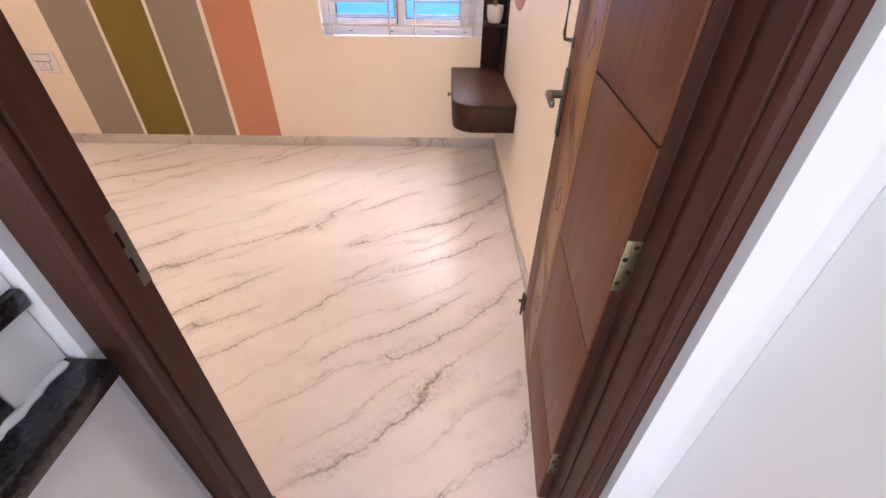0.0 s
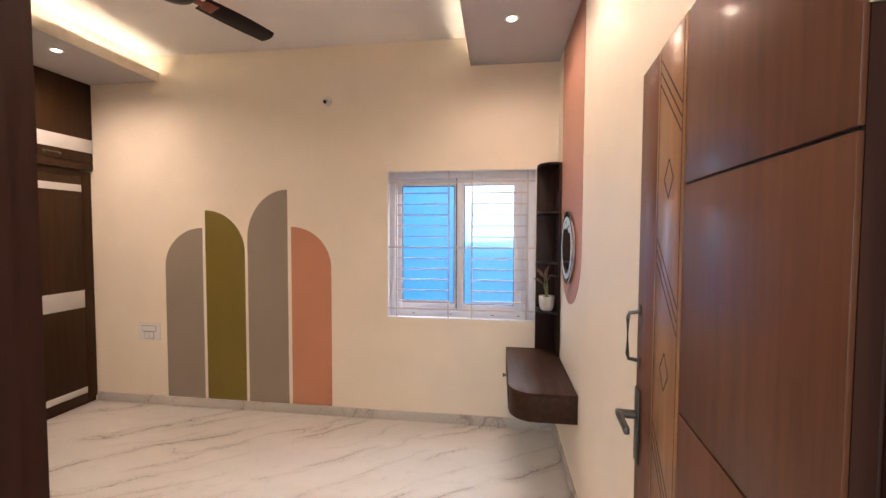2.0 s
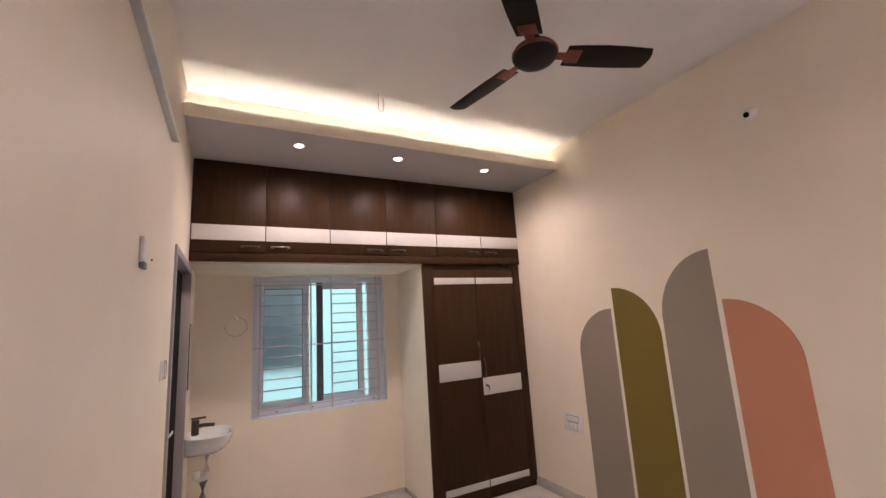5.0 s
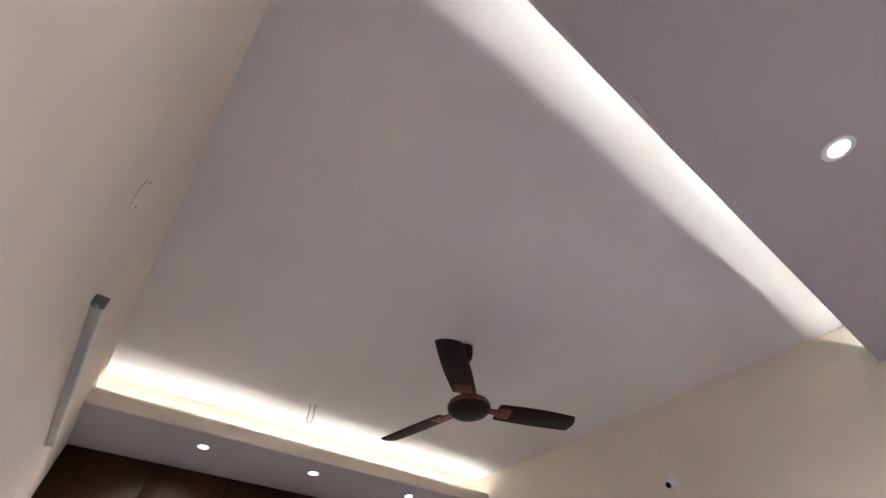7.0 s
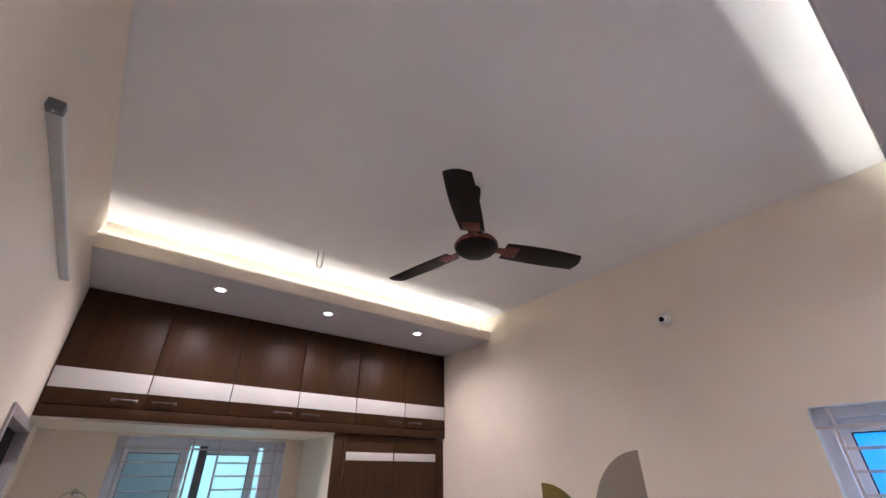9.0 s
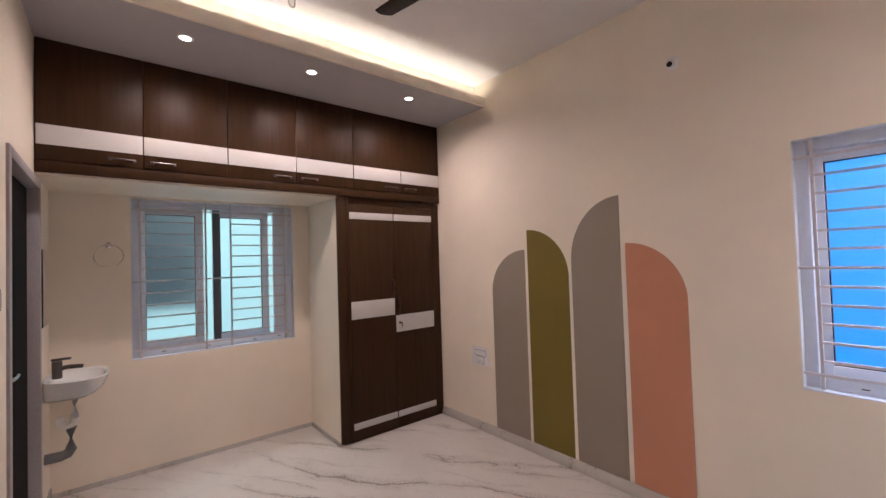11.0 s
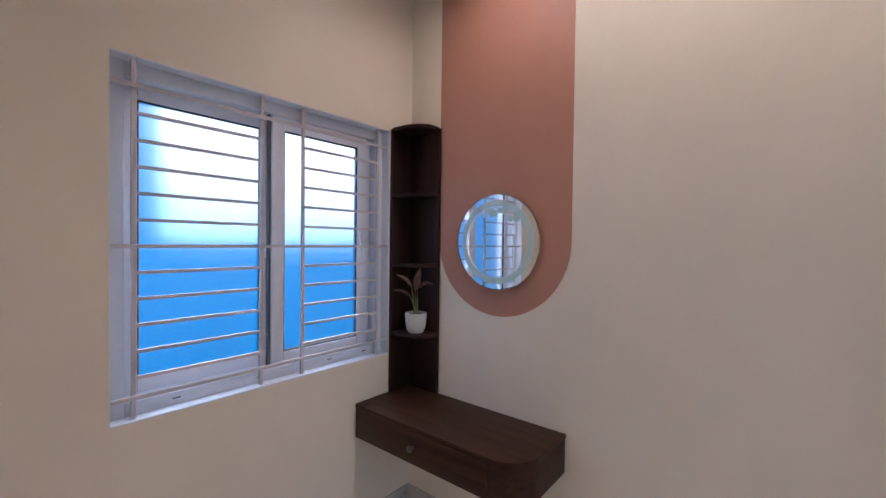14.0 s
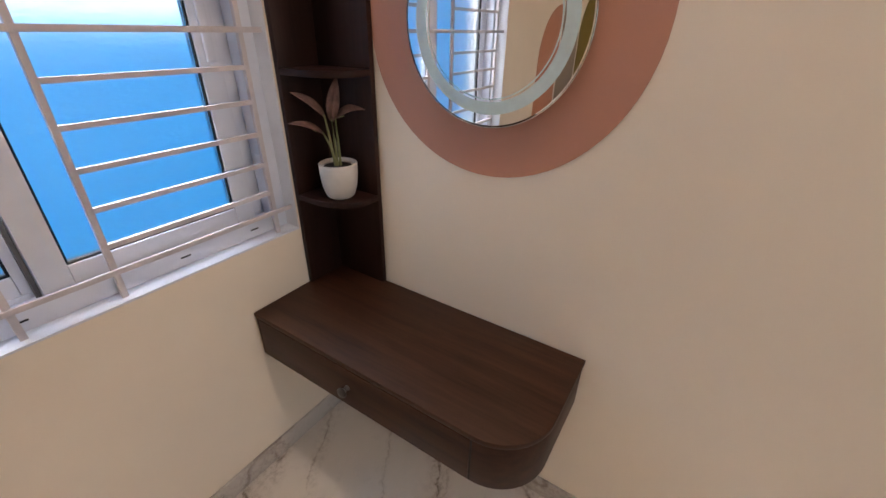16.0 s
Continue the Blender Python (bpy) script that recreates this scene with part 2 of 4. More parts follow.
high = nt.new("ShaderNodeMapRange")
high.inputs["From Min"].default_value, high.inputs["From Max"].default_value = 3.2, 5.5
high.inputs["To Min"].default_value, high.inputs["To Max"].default_value = 1.7, 14.0
ln.new(sep.outputs["Z"], high.inputs["Value"])
ln.new(high.outputs[0], b.inputs["Emission Strength"])
# the mint wall emits light in place of the daylight falling on it
MINT = glow("glowing_mint_wall", (0.50, 0.80, 0.74), 0.54)
DARKWIN = plain("dark_window_outside", (0.05, 0.07, 0.075), 0.3)


# ---- mesh helpers ----
def box(bm, x0, x1, y0, y1, z0, z1, bev=0.0):
    m = Matrix.Translation(((x0 + x1) / 2, (y0 + y1) / 2, (z0 + z1) / 2)) @ Matrix.Diagonal((abs(x1 - x0), abs(y1 - y0), abs(z1 - z0), 1))
    g = bmesh.ops.create_cube(bm, size=1, matrix=m)
    if bev:
        edges = list({e for v in g["verts"] for e in v.link_edges})
        bmesh.ops.bevel(bm, geom=edges, offset=bev, segments=2, affect="EDGES", profile=0.5)


def prism(bm, outline, a0, a1, axes="xyz", bev=0.0):
    """Extrude a 2D outline between a0 and a1; axes names the world axes of outline-u, outline-v and depth."""
    idx = ["xyz".index(c) for c in axes]

    def put(u, v, w):
        p = [0, 0, 0]
        p[idx[0]], p[idx[1]], p[idx[2]] = u, v, w
        return bm.verts.new(p)
    lo = [put(u, v, a0) for u, v in outline]
    hi = [put(u, v, a1) for u, v in outline]
    n = len(outline)
    faces = [bm.faces.new(lo[::-1]), bm.faces.new(hi)]
    for i in range(n):
        faces.append(bm.faces.new((lo[i], lo[(i + 1) % n], hi[(i + 1) % n], hi[i])))
    bmesh.ops.recalc_face_normals(bm, faces=faces)
    if bev:
        rim = [e for f in faces[:2] for e in f.edges]
        bmesh.ops.bevel(bm, geom=rim, offset=bev, segments=2, affect="EDGES", profile=0.5)


def lathe(bm, profile, n=32, m=Matrix()):
    """Turn a profile of (radius, height) about z, then move it by m."""
    rings = []
    for r, z in profile:
        if r < 1e-5:
            rings.append([bm.verts.new(m @ Vector((0, 0, z)))])
        else:
            rings.append([bm.verts.new(m @ Vector((r * math.cos(2 * math.pi * i / n), r * math.sin(2 * math.pi * i / n), z))) for i in range(n)])
    for a, b in zip(rings, rings[1:]):
        for i in range(n):
            j = (i + 1) % n
            if len(a) == 1 and len(b) == 1:
                continue
            if len(a) == 1:
                bm.faces.new((a[0], b[i], b[j]))
            elif len(b) == 1:
                bm.faces.new((a[i], b[0], a[j]))
            else:
                bm.faces.new((a[i], b[i], b[j], a[j]))
    bmesh.ops.recalc_face_normals(bm, faces=bm.faces[:])


def tube(bm, pts, r, n=10):
    """A round bar along a chain of points, with closed ends."""
    pts = [Vector(p) for p in pts]
    rings = []
    for i, p in enumerate(pts):
        d = (pts[min(i + 1, len(pts) - 1)] - pts[max(i - 1, 0)]).normalized()
        q = d.to_track_quat("Z", "Y")
        rr = r[i] if isinstance(r, (list, tuple)) else r
        rings.append([bm.verts.new(p + q @ Vector((rr * math.cos(2 * math.pi * k / n), rr * math.sin(2 * math.pi * k / n), 0))) for k in range(n)])
    for a, b in zip(rings, rings[1:]):
        for k in range(n):
            bm.faces.new((a[k], a[(k + 1) % n], b[(k + 1) % n], b[k]))
    bm.faces.new(rings[0][::-1])
    bm.faces.new(rings[-1])
    bmesh.ops.recalc_face_normals(bm, faces=bm.faces[:])


def part(name, bm, material, parent=None, label="", smooth=True):
    me = bpy.data.meshes.new(name)
    bm.to_mesh(me)
    bm.free()
    me.materials.append(material)
    if smooth:
        me.polygons.foreach_set("use_smooth", [True] * len(me.polygons))
        me.set_sharp_from_angle(angle=radians(35))
    ob = new(name, me)
    if parent is not None:
        ob.parent = parent
    if label:
        ob["label"] = label
    return ob


def thing(name, label, category, group="", kind="", at=(0, 0, 0)):
    ob = new(name)
    ob.location = at
    return tagged(ob, label, category, group, kind)


def boxes(name, material, parent, dims, bev=0.0, label=""):
    bm = bmesh.new()
    for d in dims:
        box(bm, *d, bev)
    return part(name, bm, material, parent, label, smooth=bev > 0)


def solid(name, material, dims, label, kind="structure", bev=0.0, category=""):
    return tagged(boxes(name, material, None, dims, bev), label, category, "", kind)


# ---- the room: plan ----
N, E, S, W = 3.60, 1.00, 0.585, -3.95      # inner wall faces
SO = 0.470                                  # hall face of the south wall
TOP = 3.21                                  # main ceiling
LOFT_X, WARD_X, WARD_Y = -3.25, -3.28, 2.465
WIN = (-0.41, 0.829, 0.895, 2.14)             # north window opening: x0, x1, z0, z1
WWIN = (1.05, 2.31, 0.885, 2.155)            # west window opening: y0, y1, z0, z1
DX0, DX1, DH = -0.022, 0.930, 2.15           # entrance opening in the south wall
BX0, BX1, BH = -3.45, -2.45, 2.155           # bathroom doorway in the south wall

floor = solid("floor", FLOOR, [(W - 0.2, E + 0.2, SO - 0.02, N + 0.25, -0.12, 0.0)], "polished white marble-look floor with slanting brown veins")
solid("hall_floor", FLOOR, [(-2.2, 2.6, -2.6, SO - 0.02, -0.12, 0.0)], "polished marble-look hall floor")

wall_north = solid("wall_north", WALL, [
    (W - 0.2, WIN[0], N, N + 0.23, 0, 3.4), (WIN[1], E + 0.2, N, N + 0.23, 0, 3.4),
    (WIN[0], WIN[1], N, N + 0.23, 0, WIN[2]), (WIN[0], WIN[1], N, N + 0.23, WIN[3], 3.4)],
    "cream painted wall with four painted arch stripes")
wall_east = solid("wall_east", WALL, [(E, E + 0.2, SO, N, 0, 3.4)], "cream painted wall with a rose painted rounded stripe")
wall_west = solid("wall_west", WALL, [
    (W - 0.2, W, SO, WWIN[0], 0, 3.4), (W - 0.2, W, WWIN[1], N, 0, 3.4),
    (W - 0.2, W, WWIN[0], WWIN[1], 0, WWIN[2]), (W - 0.2, W, WWIN[0], WWIN[1], WWIN[3], 3.4)],
    "cream painted wall behind the wash basin alcove")
wall_south = solid("wall_south", WALL, [
    (W, BX0, SO, S, 0, 3.4), (BX1, DX0, 0.492, S, 0, 3.4), (DX1, E, 0.492, S, 0, 3.4),
    (BX0, BX1, SO, S, BH, 3.4), (DX0, DX1, 0.492, S, DH, 3.4)],
    "cream painted wall with the entrance and bathroom doorways")
solid("hall_wall_north", HALL, [(BX1, DX0, SO, 0.492, 0, 3.3), (DX1, 2.6, SO, 0.492, 0, 3.3), (DX0, DX1, SO, 0.492, DH, 3.3),
                                (E + 0.2, 2.6, 0.492, SO + 0.15, 0, 3.3)],
      "white painted hall wall around the entrance door")
solid("hall_wall_east", HALL, [(2.6, 2.75, -2.6, SO + 0.1, 0, 3.3)], "plain white hall wall")
solid("hall_wall_return", HALL, [(1.035, 1.2, -2.6, SO - 0.001, 0, 3.2)], "white painted wall that turns the corner beside the door")
solid("hall_wall_west", HALL, [(-2.35, -2.2, -2.6, SO, 0, 3.3)], "plain white hall wall")
# unseen wall; its opening is made up to hold the hall lamp
solid("hall_wall_south", HALL, [(-2.35, -1.7, -2.75, -2.6, 0, 3.3), (1.1, 2.75, -2.75, -2.6, 0, 3.3), (-1.7, 1.1, -2.75, -2.6, 2.85, 3.3),
                                (-1.7, 1.1, -2.75, -2.6, 0, 0.5)], "unseen white hall wall with a wide opening added for daylight")
solid("hall_ceiling", CEIL, [(-2.35, 2.75, -2.75, SO, 3.2, 3.3)], "white hall ceiling")
solid("ceiling", CEIL, [(W - 0.2, E + 0.2, SO, N + 0.2, TOP, TOP + 0.15)], "white painted main ceiling")
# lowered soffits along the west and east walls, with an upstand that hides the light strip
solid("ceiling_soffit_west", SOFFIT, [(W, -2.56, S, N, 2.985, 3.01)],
      "white false-ceiling soffit over the loft cupboards, its shade in the colour")
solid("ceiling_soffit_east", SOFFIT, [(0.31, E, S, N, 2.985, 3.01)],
      "white false-ceiling soffit along the mirror wall, its shade in the colour")
solid("trim_cove_west", WALL, [(-2.5598, -2.54, S, N, 2.984, 3.065)], "cream upstand that hides the light strip")
solid("trim_cove_east", SOFFIT, [(0.29, 0.3098, S, N, 2.984, 3.065)], "white upstand that hides the light strip, dimmed like the soffit")
solid("wall_cove_west", WALL, [(-2.70, -2.68, S, N, 3.0102, TOP)], "cream back wall of the light cove")
# the alcove: slab under the loft, and the plastered cheek beside the wardrobe
solid("alcove_slab", WALL, [(W, LOFT_X - 0.03, S, WARD_Y, 2.17, 2.23)], "cream plastered slab under the loft cupboards")
solid("wardrobe_cheek_wall", WALL, [(W, WARD_X - 0.02, WARD_Y, WARD_Y + 0.09, 0, 2.17)], "cream plastered cheek wall beside the wardrobe")


def skirting(name, dims):
    return solid(name, SKIRT, dims, "low grey marble skirting", bev=0.003)


SK = 0.085
skirting("baseboard_north", [(WARD_X + 0.0, E - 0.012, N - 0.012, N, 0, SK)])
skirting("baseboard_east", [(E - 0.012, E, S, N, 0, SK)])
skirting("baseboard_west", [(W, W + 0.012, S, WARD_Y - 0.012, 0, 0.035)])
skirting("baseboard_cheek", [(W, WARD_X - 0.02, WARD_Y - 0.012, WARD_Y, 0, 0.035)])
skirting("baseboard_south", [(BX1 + 0.06, DX0 - 0.02, S, S + 0.012, 0, SK), (W + 0.012, BX0 - 0.06, S, S + 0.012, 0, SK)])


# ---- painted shapes on the walls ----
def arch_outline(x0, x1, z0, ztop, curve, peak_right):
    w = x1 - x0
    pts = [(x0, z0), (x1, z0)]
    arc = [(math.sin(a) * w, math.cos(a) * curve) for a in [i * math.pi / 40 for i in range(21)]]
    if peak_right:
        pts += [(x1 - u, ztop - curve + v) for u, v in arc]
    else:
        pts += [(x0 + u, ztop - curve + v) for u, v in arc[::-1]]
    return pts


for x0, x1, top, curve, right, mat, lab in (
        (-2.522, -2.143, 1.657, 0.36, True, GREY_PAINT, "warm grey painted arch stripe"),
        (-2.113, -1.728, 1.817, 0.38, False, OLIVE_PAINT, "olive green painted arch stripe"),
        (-1.700, -1.318, 1.995, 0.44, True, GREY_PAINT, "tall warm grey painted arch stripe"),
        (-1.284, -0.915, 1.669, 0.36, False, PEACH_PAINT, "peach painted arch stripe")):
    bm = bmesh.new()
    prism(bm, arch_outline(x0, x1, SK, top, curve, right), N - 0.003, N + 0.002, "xzy")
    part("painted_arch", bm, mat, wall_north, lab)
for x0, x1, z1 in ((-2.141, -2.115, 1.650), (-1.726, -1.702, 1.50), (-1.316, -1.286, 1.665)):
    bm = bmesh.new()
    box(bm, x0, x1, N - 0.002, N + 0.002, SK, z1)
    part("painted_line", bm, LINE_PAINT, wall_north, "off-white painted line between the arches", False)
bm = bmesh.new()
rc, rr = 2.995, 0.377
pts = [(rc - rr, 2.985), (rc - rr, 1.535)] + [(rc - rr * math.cos(a), 1.535 - rr * math.sin(a)) for a in [i * math.pi / 32 for i in range(1, 32)]] + [(rc + rr, 1.535), (rc + rr, 2.985)]
prism(bm, pts, E - 0.003, E + 0.002, "yzx")
part("painted_stripe", bm, ROSE_PAINT, wall_east, "terracotta rose painted stripe with a rounded foot")


# ---- windows ----
def window(name, m, u0, u1, z0, z1, sashes, gap, label):
    """A sliding window in local u (width), d (outward depth), z; sashes: (u0, u1, depth); gap left open beside the last."""
    w = thing(name, label, "window", "", "structure")
    w.matrix_world = m @ Matrix.Translation((0, -0.04, 0))
    f = 0.055
    boxes("window_frame", UPVC, w, [(u0, u0 + f, 0.10, 0.19, z0, z1), (u1 - f, u1, 0.10, 0.19, z0, z1),
                                    (u0 + f, u1 - f, 0.10, 0.19, z0, z0 + f), (u0 + f, u1 - f, 0.10, 0.19, z1 - f, z1)], 0.004)
    last = max(b for a, b, d in sashes)
    if last < u1 - f - 0.01:
        boxes("side_track", UPVC, w, [(last + gap, u1 - f, 0.145, 0.18, z0 + f, z1 - f)], 0.003)
    for a, b, c, e in ((u0 + 0.0005, u0 + 0.004, z0 + 0.0065, z1 - 0.0005), (u1 - 0.004, u1 - 0.0005, z0 + 0.0065, z1 - 0.0005), (u0 + 0.0045, u1 - 0.0045, z1 - 0.004, z1 - 0.0005)):
        boxes("reveal", REVEAL, w, [(a, b, 0.042, 0.0995, c, e)])
    for d in (0.103, 0.143, 0.183):
        boxes("track", UPVC, w, [(u0 + f, u1 - f, d, d + 0.004, z0 + f, z0 + f + 0.012)])
    for u in (u0 + 0.2, u0 + 0.52, u1 - 0.36, u1 - 0.14):
        boxes("weep_slot", RUBBER, w, [(u, u + 0.028, 0.0994, 0.101, z0 + 0.028, z0 + 0.033)])
    boxes("window_sill", UPVC, w, [(u0, u1, 0.041, 0.10, z0 - 0.004, z0 + 0.006)], 0.002)
    s = 0.06
    for a, b, d in sashes:
        sash = boxes("sash", UPVC, w, [(a, a + s, d, d + 0.032, z0 + f, z1 - f), (b - s, b, d, d + 0.032, z0 + f, z1 - f),
                                       (a + s, b - s, d, d + 0.032, z0 + f, z0 + f + s), (a + s, b - s, d, d + 0.032, z1 - f - s, z1 - f)], 0.003)
        q = 0.005
        boxes("gasket", RUBBER, sash, [(a + s, a + s + q, d + 0.006, d + 0.026, z0 + f + s, z1 - f - s), (b - s - q, b - s, d + 0.006, d + 0.026, z0 + f + s, z1 - f - s),
                                       (a + s + q, b - s - q, d + 0.006, d + 0.026, z0 + f + s, z0 + f + s + q), (a + s + q, b - s - q, d + 0.006, d + 0.026, z1 - f - s - q, z1 - f - s)])
        pane = boxes("pane", GLASS, sash, [(a + s + q, b - s - q, d + 0.013, d + 0.018, z0 + f + s + q, z1 - f - s - q)], 0, "frosted glass pane")
        pane.visible_shadow = False
        if d < 0.13:
            # dark grey interlock strip at the front sash's meeting edge
            boxes("dark_stile_strip", STRIP_GREY, sash, [(a - 0.010, a - 0.001, d + 0.01, d + 0.03, z0 + f, z1 - f)])
        elif a > (u0 + u1) / 2 - 0.1:
            # dark cover over the rear sash's stile, painting in its backlit shade
            boxes("dark_stile_strip", STRIP_GREY, sash, [(a + 0.001, a + s - 0.001, d - 0.004, d - 0.0005, z0 + f, z1 - f)])
        boxes("latch", UPVC, sash, [(b - s + 0.018, b - s + 0.042, d - 0.012, d, 1.42, 1.58)], 0.004)
    return w


def grille(m, u0, u1, z0, z1, uprights, bays, d, first, last, count):
    """Welded window bars: uprights, long rails at top, middle and foot, and short bars in two bays."""
    g = thing("window_grille", "white painted steel window grille with thin bars", "grille", "window grilles")
    g.matrix_world = m
    r = 0.007
    for u in uprights:
        boxes("upright", GRILLE, g, [(u - r, u + r, d - r, d + r, z0 + 0.004, z1)], 0.001)
    for z in (first + (first - last) / (count - 1) * 1.0, (first + last) / 2, last - 0.065):
        boxes("rail", GRILLE, g, [(u0, u1, d - r * 2.0, d - r, z - r, z + r)], 0.001)
    for i in range(count):
        z = first + (last - first) * i / (count - 1)
        if abs(z - (first + last) / 2) < 0.01:
            continue
        for a, b in bays:
            boxes("bar", GRILLE, g, [(a, b, d - r * 0.9, d + r * 0.9, z - r * 0.85, z + r * 0.85)])
    return g


M_N = Matrix.Translation((0, N, 0))
M_W = Matrix.Translation((W, 0, 0)) @ Matrix.Rotation(math.pi / 2, 4, "Z")
window("window_1", M_N, *WIN, [(-0.366, 0.212, 0.148), (0.180, 0.720, 0.108)], -0.002, "white sliding window with two frosted glass sashes")
grille(M_N, *WIN, (-0.337, 0.113, 0.309, 0.764), [(-0.337, 0.113), (0.309, 0.764)], 0.03, 1.955, 1.040, 11)
window("window_2", M_W, *WWIN, [(1.085, 1.556, 0.108), (1.633, 2.108, 0.148)], 0.045, "white sliding window with frosted sashes, slid a little open")
grille(M_W, *WWIN, (1.112, 1.568, 1.765, 2.232), [(1.112, 1.568), (1.765, 2.232)], 0.03, 1.975, 1.015, 11)

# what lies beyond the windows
solid("backdrop_blue_sheet", BLUE_SHEET, [(0.15, 5.5, 5.05, 5.1, -0.5, 1.52), (-5.0, 0.15, 5.05, 5.1, -0.5, 4.5)], "blue sheet screen outside the window, its daylit brightness given as glow")
solid("backdrop_sky", PALE_SKY, [(-6.0, 9.0, 7.0, 7.05, -0.5, 8.0)], "bright white hazy sky beyond the window")
solid("backdrop_mint_wall", MINT, [(-5.45, -5.4, -1.5, 4.8, -0.5, 4.0)], "pale mint neighbouring wall outside the window, daylight given as glow")
solid("backdrop_dark_window", DARKWIN, [(-5.40, -5.37, 1.05, 1.75, 1.15, 2.4)], "dark window in the neighbouring wall")

# ---- entrance door and frame ----
def door_frame(name, x0, x1, h, y0, y1, stop, widths, material, label):
    """A rebated timber frame with a rounded bead on its hall side; widths of the two jambs."""
    d = thing(name, label, "door frame", "", "structure")
    ym, fh = y1 - 0.04, 0.060
    for side, fw in enumerate(widths):
        bm = bmesh.new()
        out = [(0, y0), (fw - 0.030, y0), (fw - 0.029, y0 + 0.007), (fw - 0.025, y0 + 0.007), (fw - 0.024, y0 - 0.002), (fw - 0.020, y0 - 0.009), (fw - 0.013, y0 - 0.012),
               (fw - 0.006, y0 - 0.009), (fw - 0.002, y0 - 0.002), (fw - 0.002, y0 + 0.005), (fw - 0.006, y0 + 0.008), (fw - 0.006, y0 + 0.012), (fw, y0 + 0.014),
               (fw, ym), (fw - stop, ym), (fw - stop, y1), (0, y1)]
        out = [(x1 - u, v) if side else (x0 + u, v) for u, v in out]
        prism(bm, out, 0, h, "xyz")
        part("jamb", bm, material, d)
    bm = bmesh.new()
    a, b = x0 + widths[0], x1 - widths[1]
    box(bm, a, b, y0, ym, h - fh, h)
    box(bm, a, b, ym, y1, h - fh + stop, h)
    part("head", bm, material, d, smooth=False)
    return d


frame_1 = door_frame("door_frame", DX0, DX1, DH, 0.492, S + 0.002, 0.02, (0.080, 0.050), FRAMEWOOD, "dark brown timber door frame with a moulded bead")
boxes("hinge_recess", FRAMEWOOD, frame_1, [(0.896, 0.930, 0.588, 0.646, 0, DH - 0.062)], 0.002)
# steel strike plate on the latch side
boxes("strike_plate", GUNMETAL, frame_1, [(0.0365, 0.0400, 0.548, 0.5875, 1.03, 1.17)], 0.001)
boxes("strike_hole", BLACK, frame_1, [(0.0385, 0.0408, 0.555, 0.571, 1.06, 1.09), (0.0385, 0.0408, 0.555, 0.571, 1.11, 1.14)])
boxes("floor_catch", DARK_STEEL, frame_1, [(0.03, 0.055, 0.56, 0.58, 0.16, 0.19)], 0.004)

DOOR_U, DOOR_W, DOOR_H = 0.062, 0.90, 2.075
door = thing("door_1", "open reddish-brown wooden door with a carved lighter band", "door", "", "structure")
door.matrix_world = pose(0.866, 0.651, 0.012, 0, 0, 84.7) @ Matrix.Translation((-DOOR_U, 0, 0))
BAND0, BAND1 = 0.535, 0.735
boxes("core", GROOVE, door, [(DOOR_U + 0.004, DOOR_W - 0.004, -0.028, -0.006, 0.004, DOOR_H - 0.004)])
# back_face and edge_strip take the darker frame wood to look shaded
boxes("back_face", FRAMEWOOD, door, [(DOOR_U, DOOR_W, -0.038, -0.028, 0, DOOR_H)], 0.002)
boxes("lock_stile", DOORWOOD, door, [(BAND1 + 0.004, DOOR_W, -0.006, 0.0, 0, DOOR_H)], 0.001)
boxes("edge_strip", FRAMEWOOD, door, [(DOOR_U, DOOR_U + 0.004, -0.028, -0.0065, 0, DOOR_H), (DOOR_W - 0.004, DOOR_W, -0.028, -0.0065, 0, DOOR_H)])
cuts = [0.0, 0.275, 0.755, 1.240, 1.720, DOOR_H]
for a, b in zip(cuts, cuts[1:]):
    boxes("panel", DOORWOOD, door, [(DOOR_U, BAND0 - 0.004, -0.006, 0.0005, a + 0.0025, b - 0.0025)], 0.0012)
boxes("carved_band", BANDWOOD, door, [(BAND0, BAND1, -0.006, 0.001, 0, DOOR_H)], 0.001, "lighter wood band carved with diamonds and slanting lines")


def carve(bm, p, q, w=0.0022):
    d = Vector((q[0] - p[0], q[1] - p[1]))
    n = Vector((-d.y, d.x)).normalized() * w
    prism(bm, [(p[0] - n.x, p[1] - n.y), (q[0] - n.x, q[1] - n.y), (q[0] + n.x, q[1] + n.y), (p[0] + n.x, p[1] + n.y)], 0.0005, 0.0014, "xzy")


bm = bmesh.new()
bc = (BAND0 + BAND1) / 2
for z in (0.34, 0.82, 1.29, 1.745):
    dia = [(bc, z - 0.045), (bc + 0.032, z), (bc, z + 0.045), (bc - 0.032, z)]
    for p, q in zip(dia, dia[1:] + dia[:1]):
        carve(bm, p, q)
for z in (0.10, 0.56, 1.03, 1.50, 1.94):
    for k in (-0.03, 0.0, 0.03):
        carve(bm, (BAND0 + 0.02, z - 0.075 + k), (BAND1 - 0.02, z + 0.075 + k))
for u in (BAND0 + 0.016, BAND1 - 0.016):
    carve(bm, (u, 0.01), (u, DOOR_H - 0.01), 0.0014)
part("carved_line", bm, GROOVE, door)

plate = boxes("lock_plate", LOCKMETAL, door, [(0.845, 0.885, 0.0, 0.008, 0.945, 1.165)], 0.003, "dark antique metal lock plate")
bm = bmesh.new()
lathe(bm, [(0.0, 0.0), (0.013, 0.0), (0.013, 0.05), (0.0, 0.05)], 16, Matrix.Translation((0.866, 0.006, 1.085)) @ Matrix.Rotation(-math.pi / 2, 4, "X"))
box(bm, 0.75, 0.878, 0.046, 0.062, 1.074, 1.096, 0.005)
part("lever", bm, GUNMETAL, plate, "dull steel lever handle")
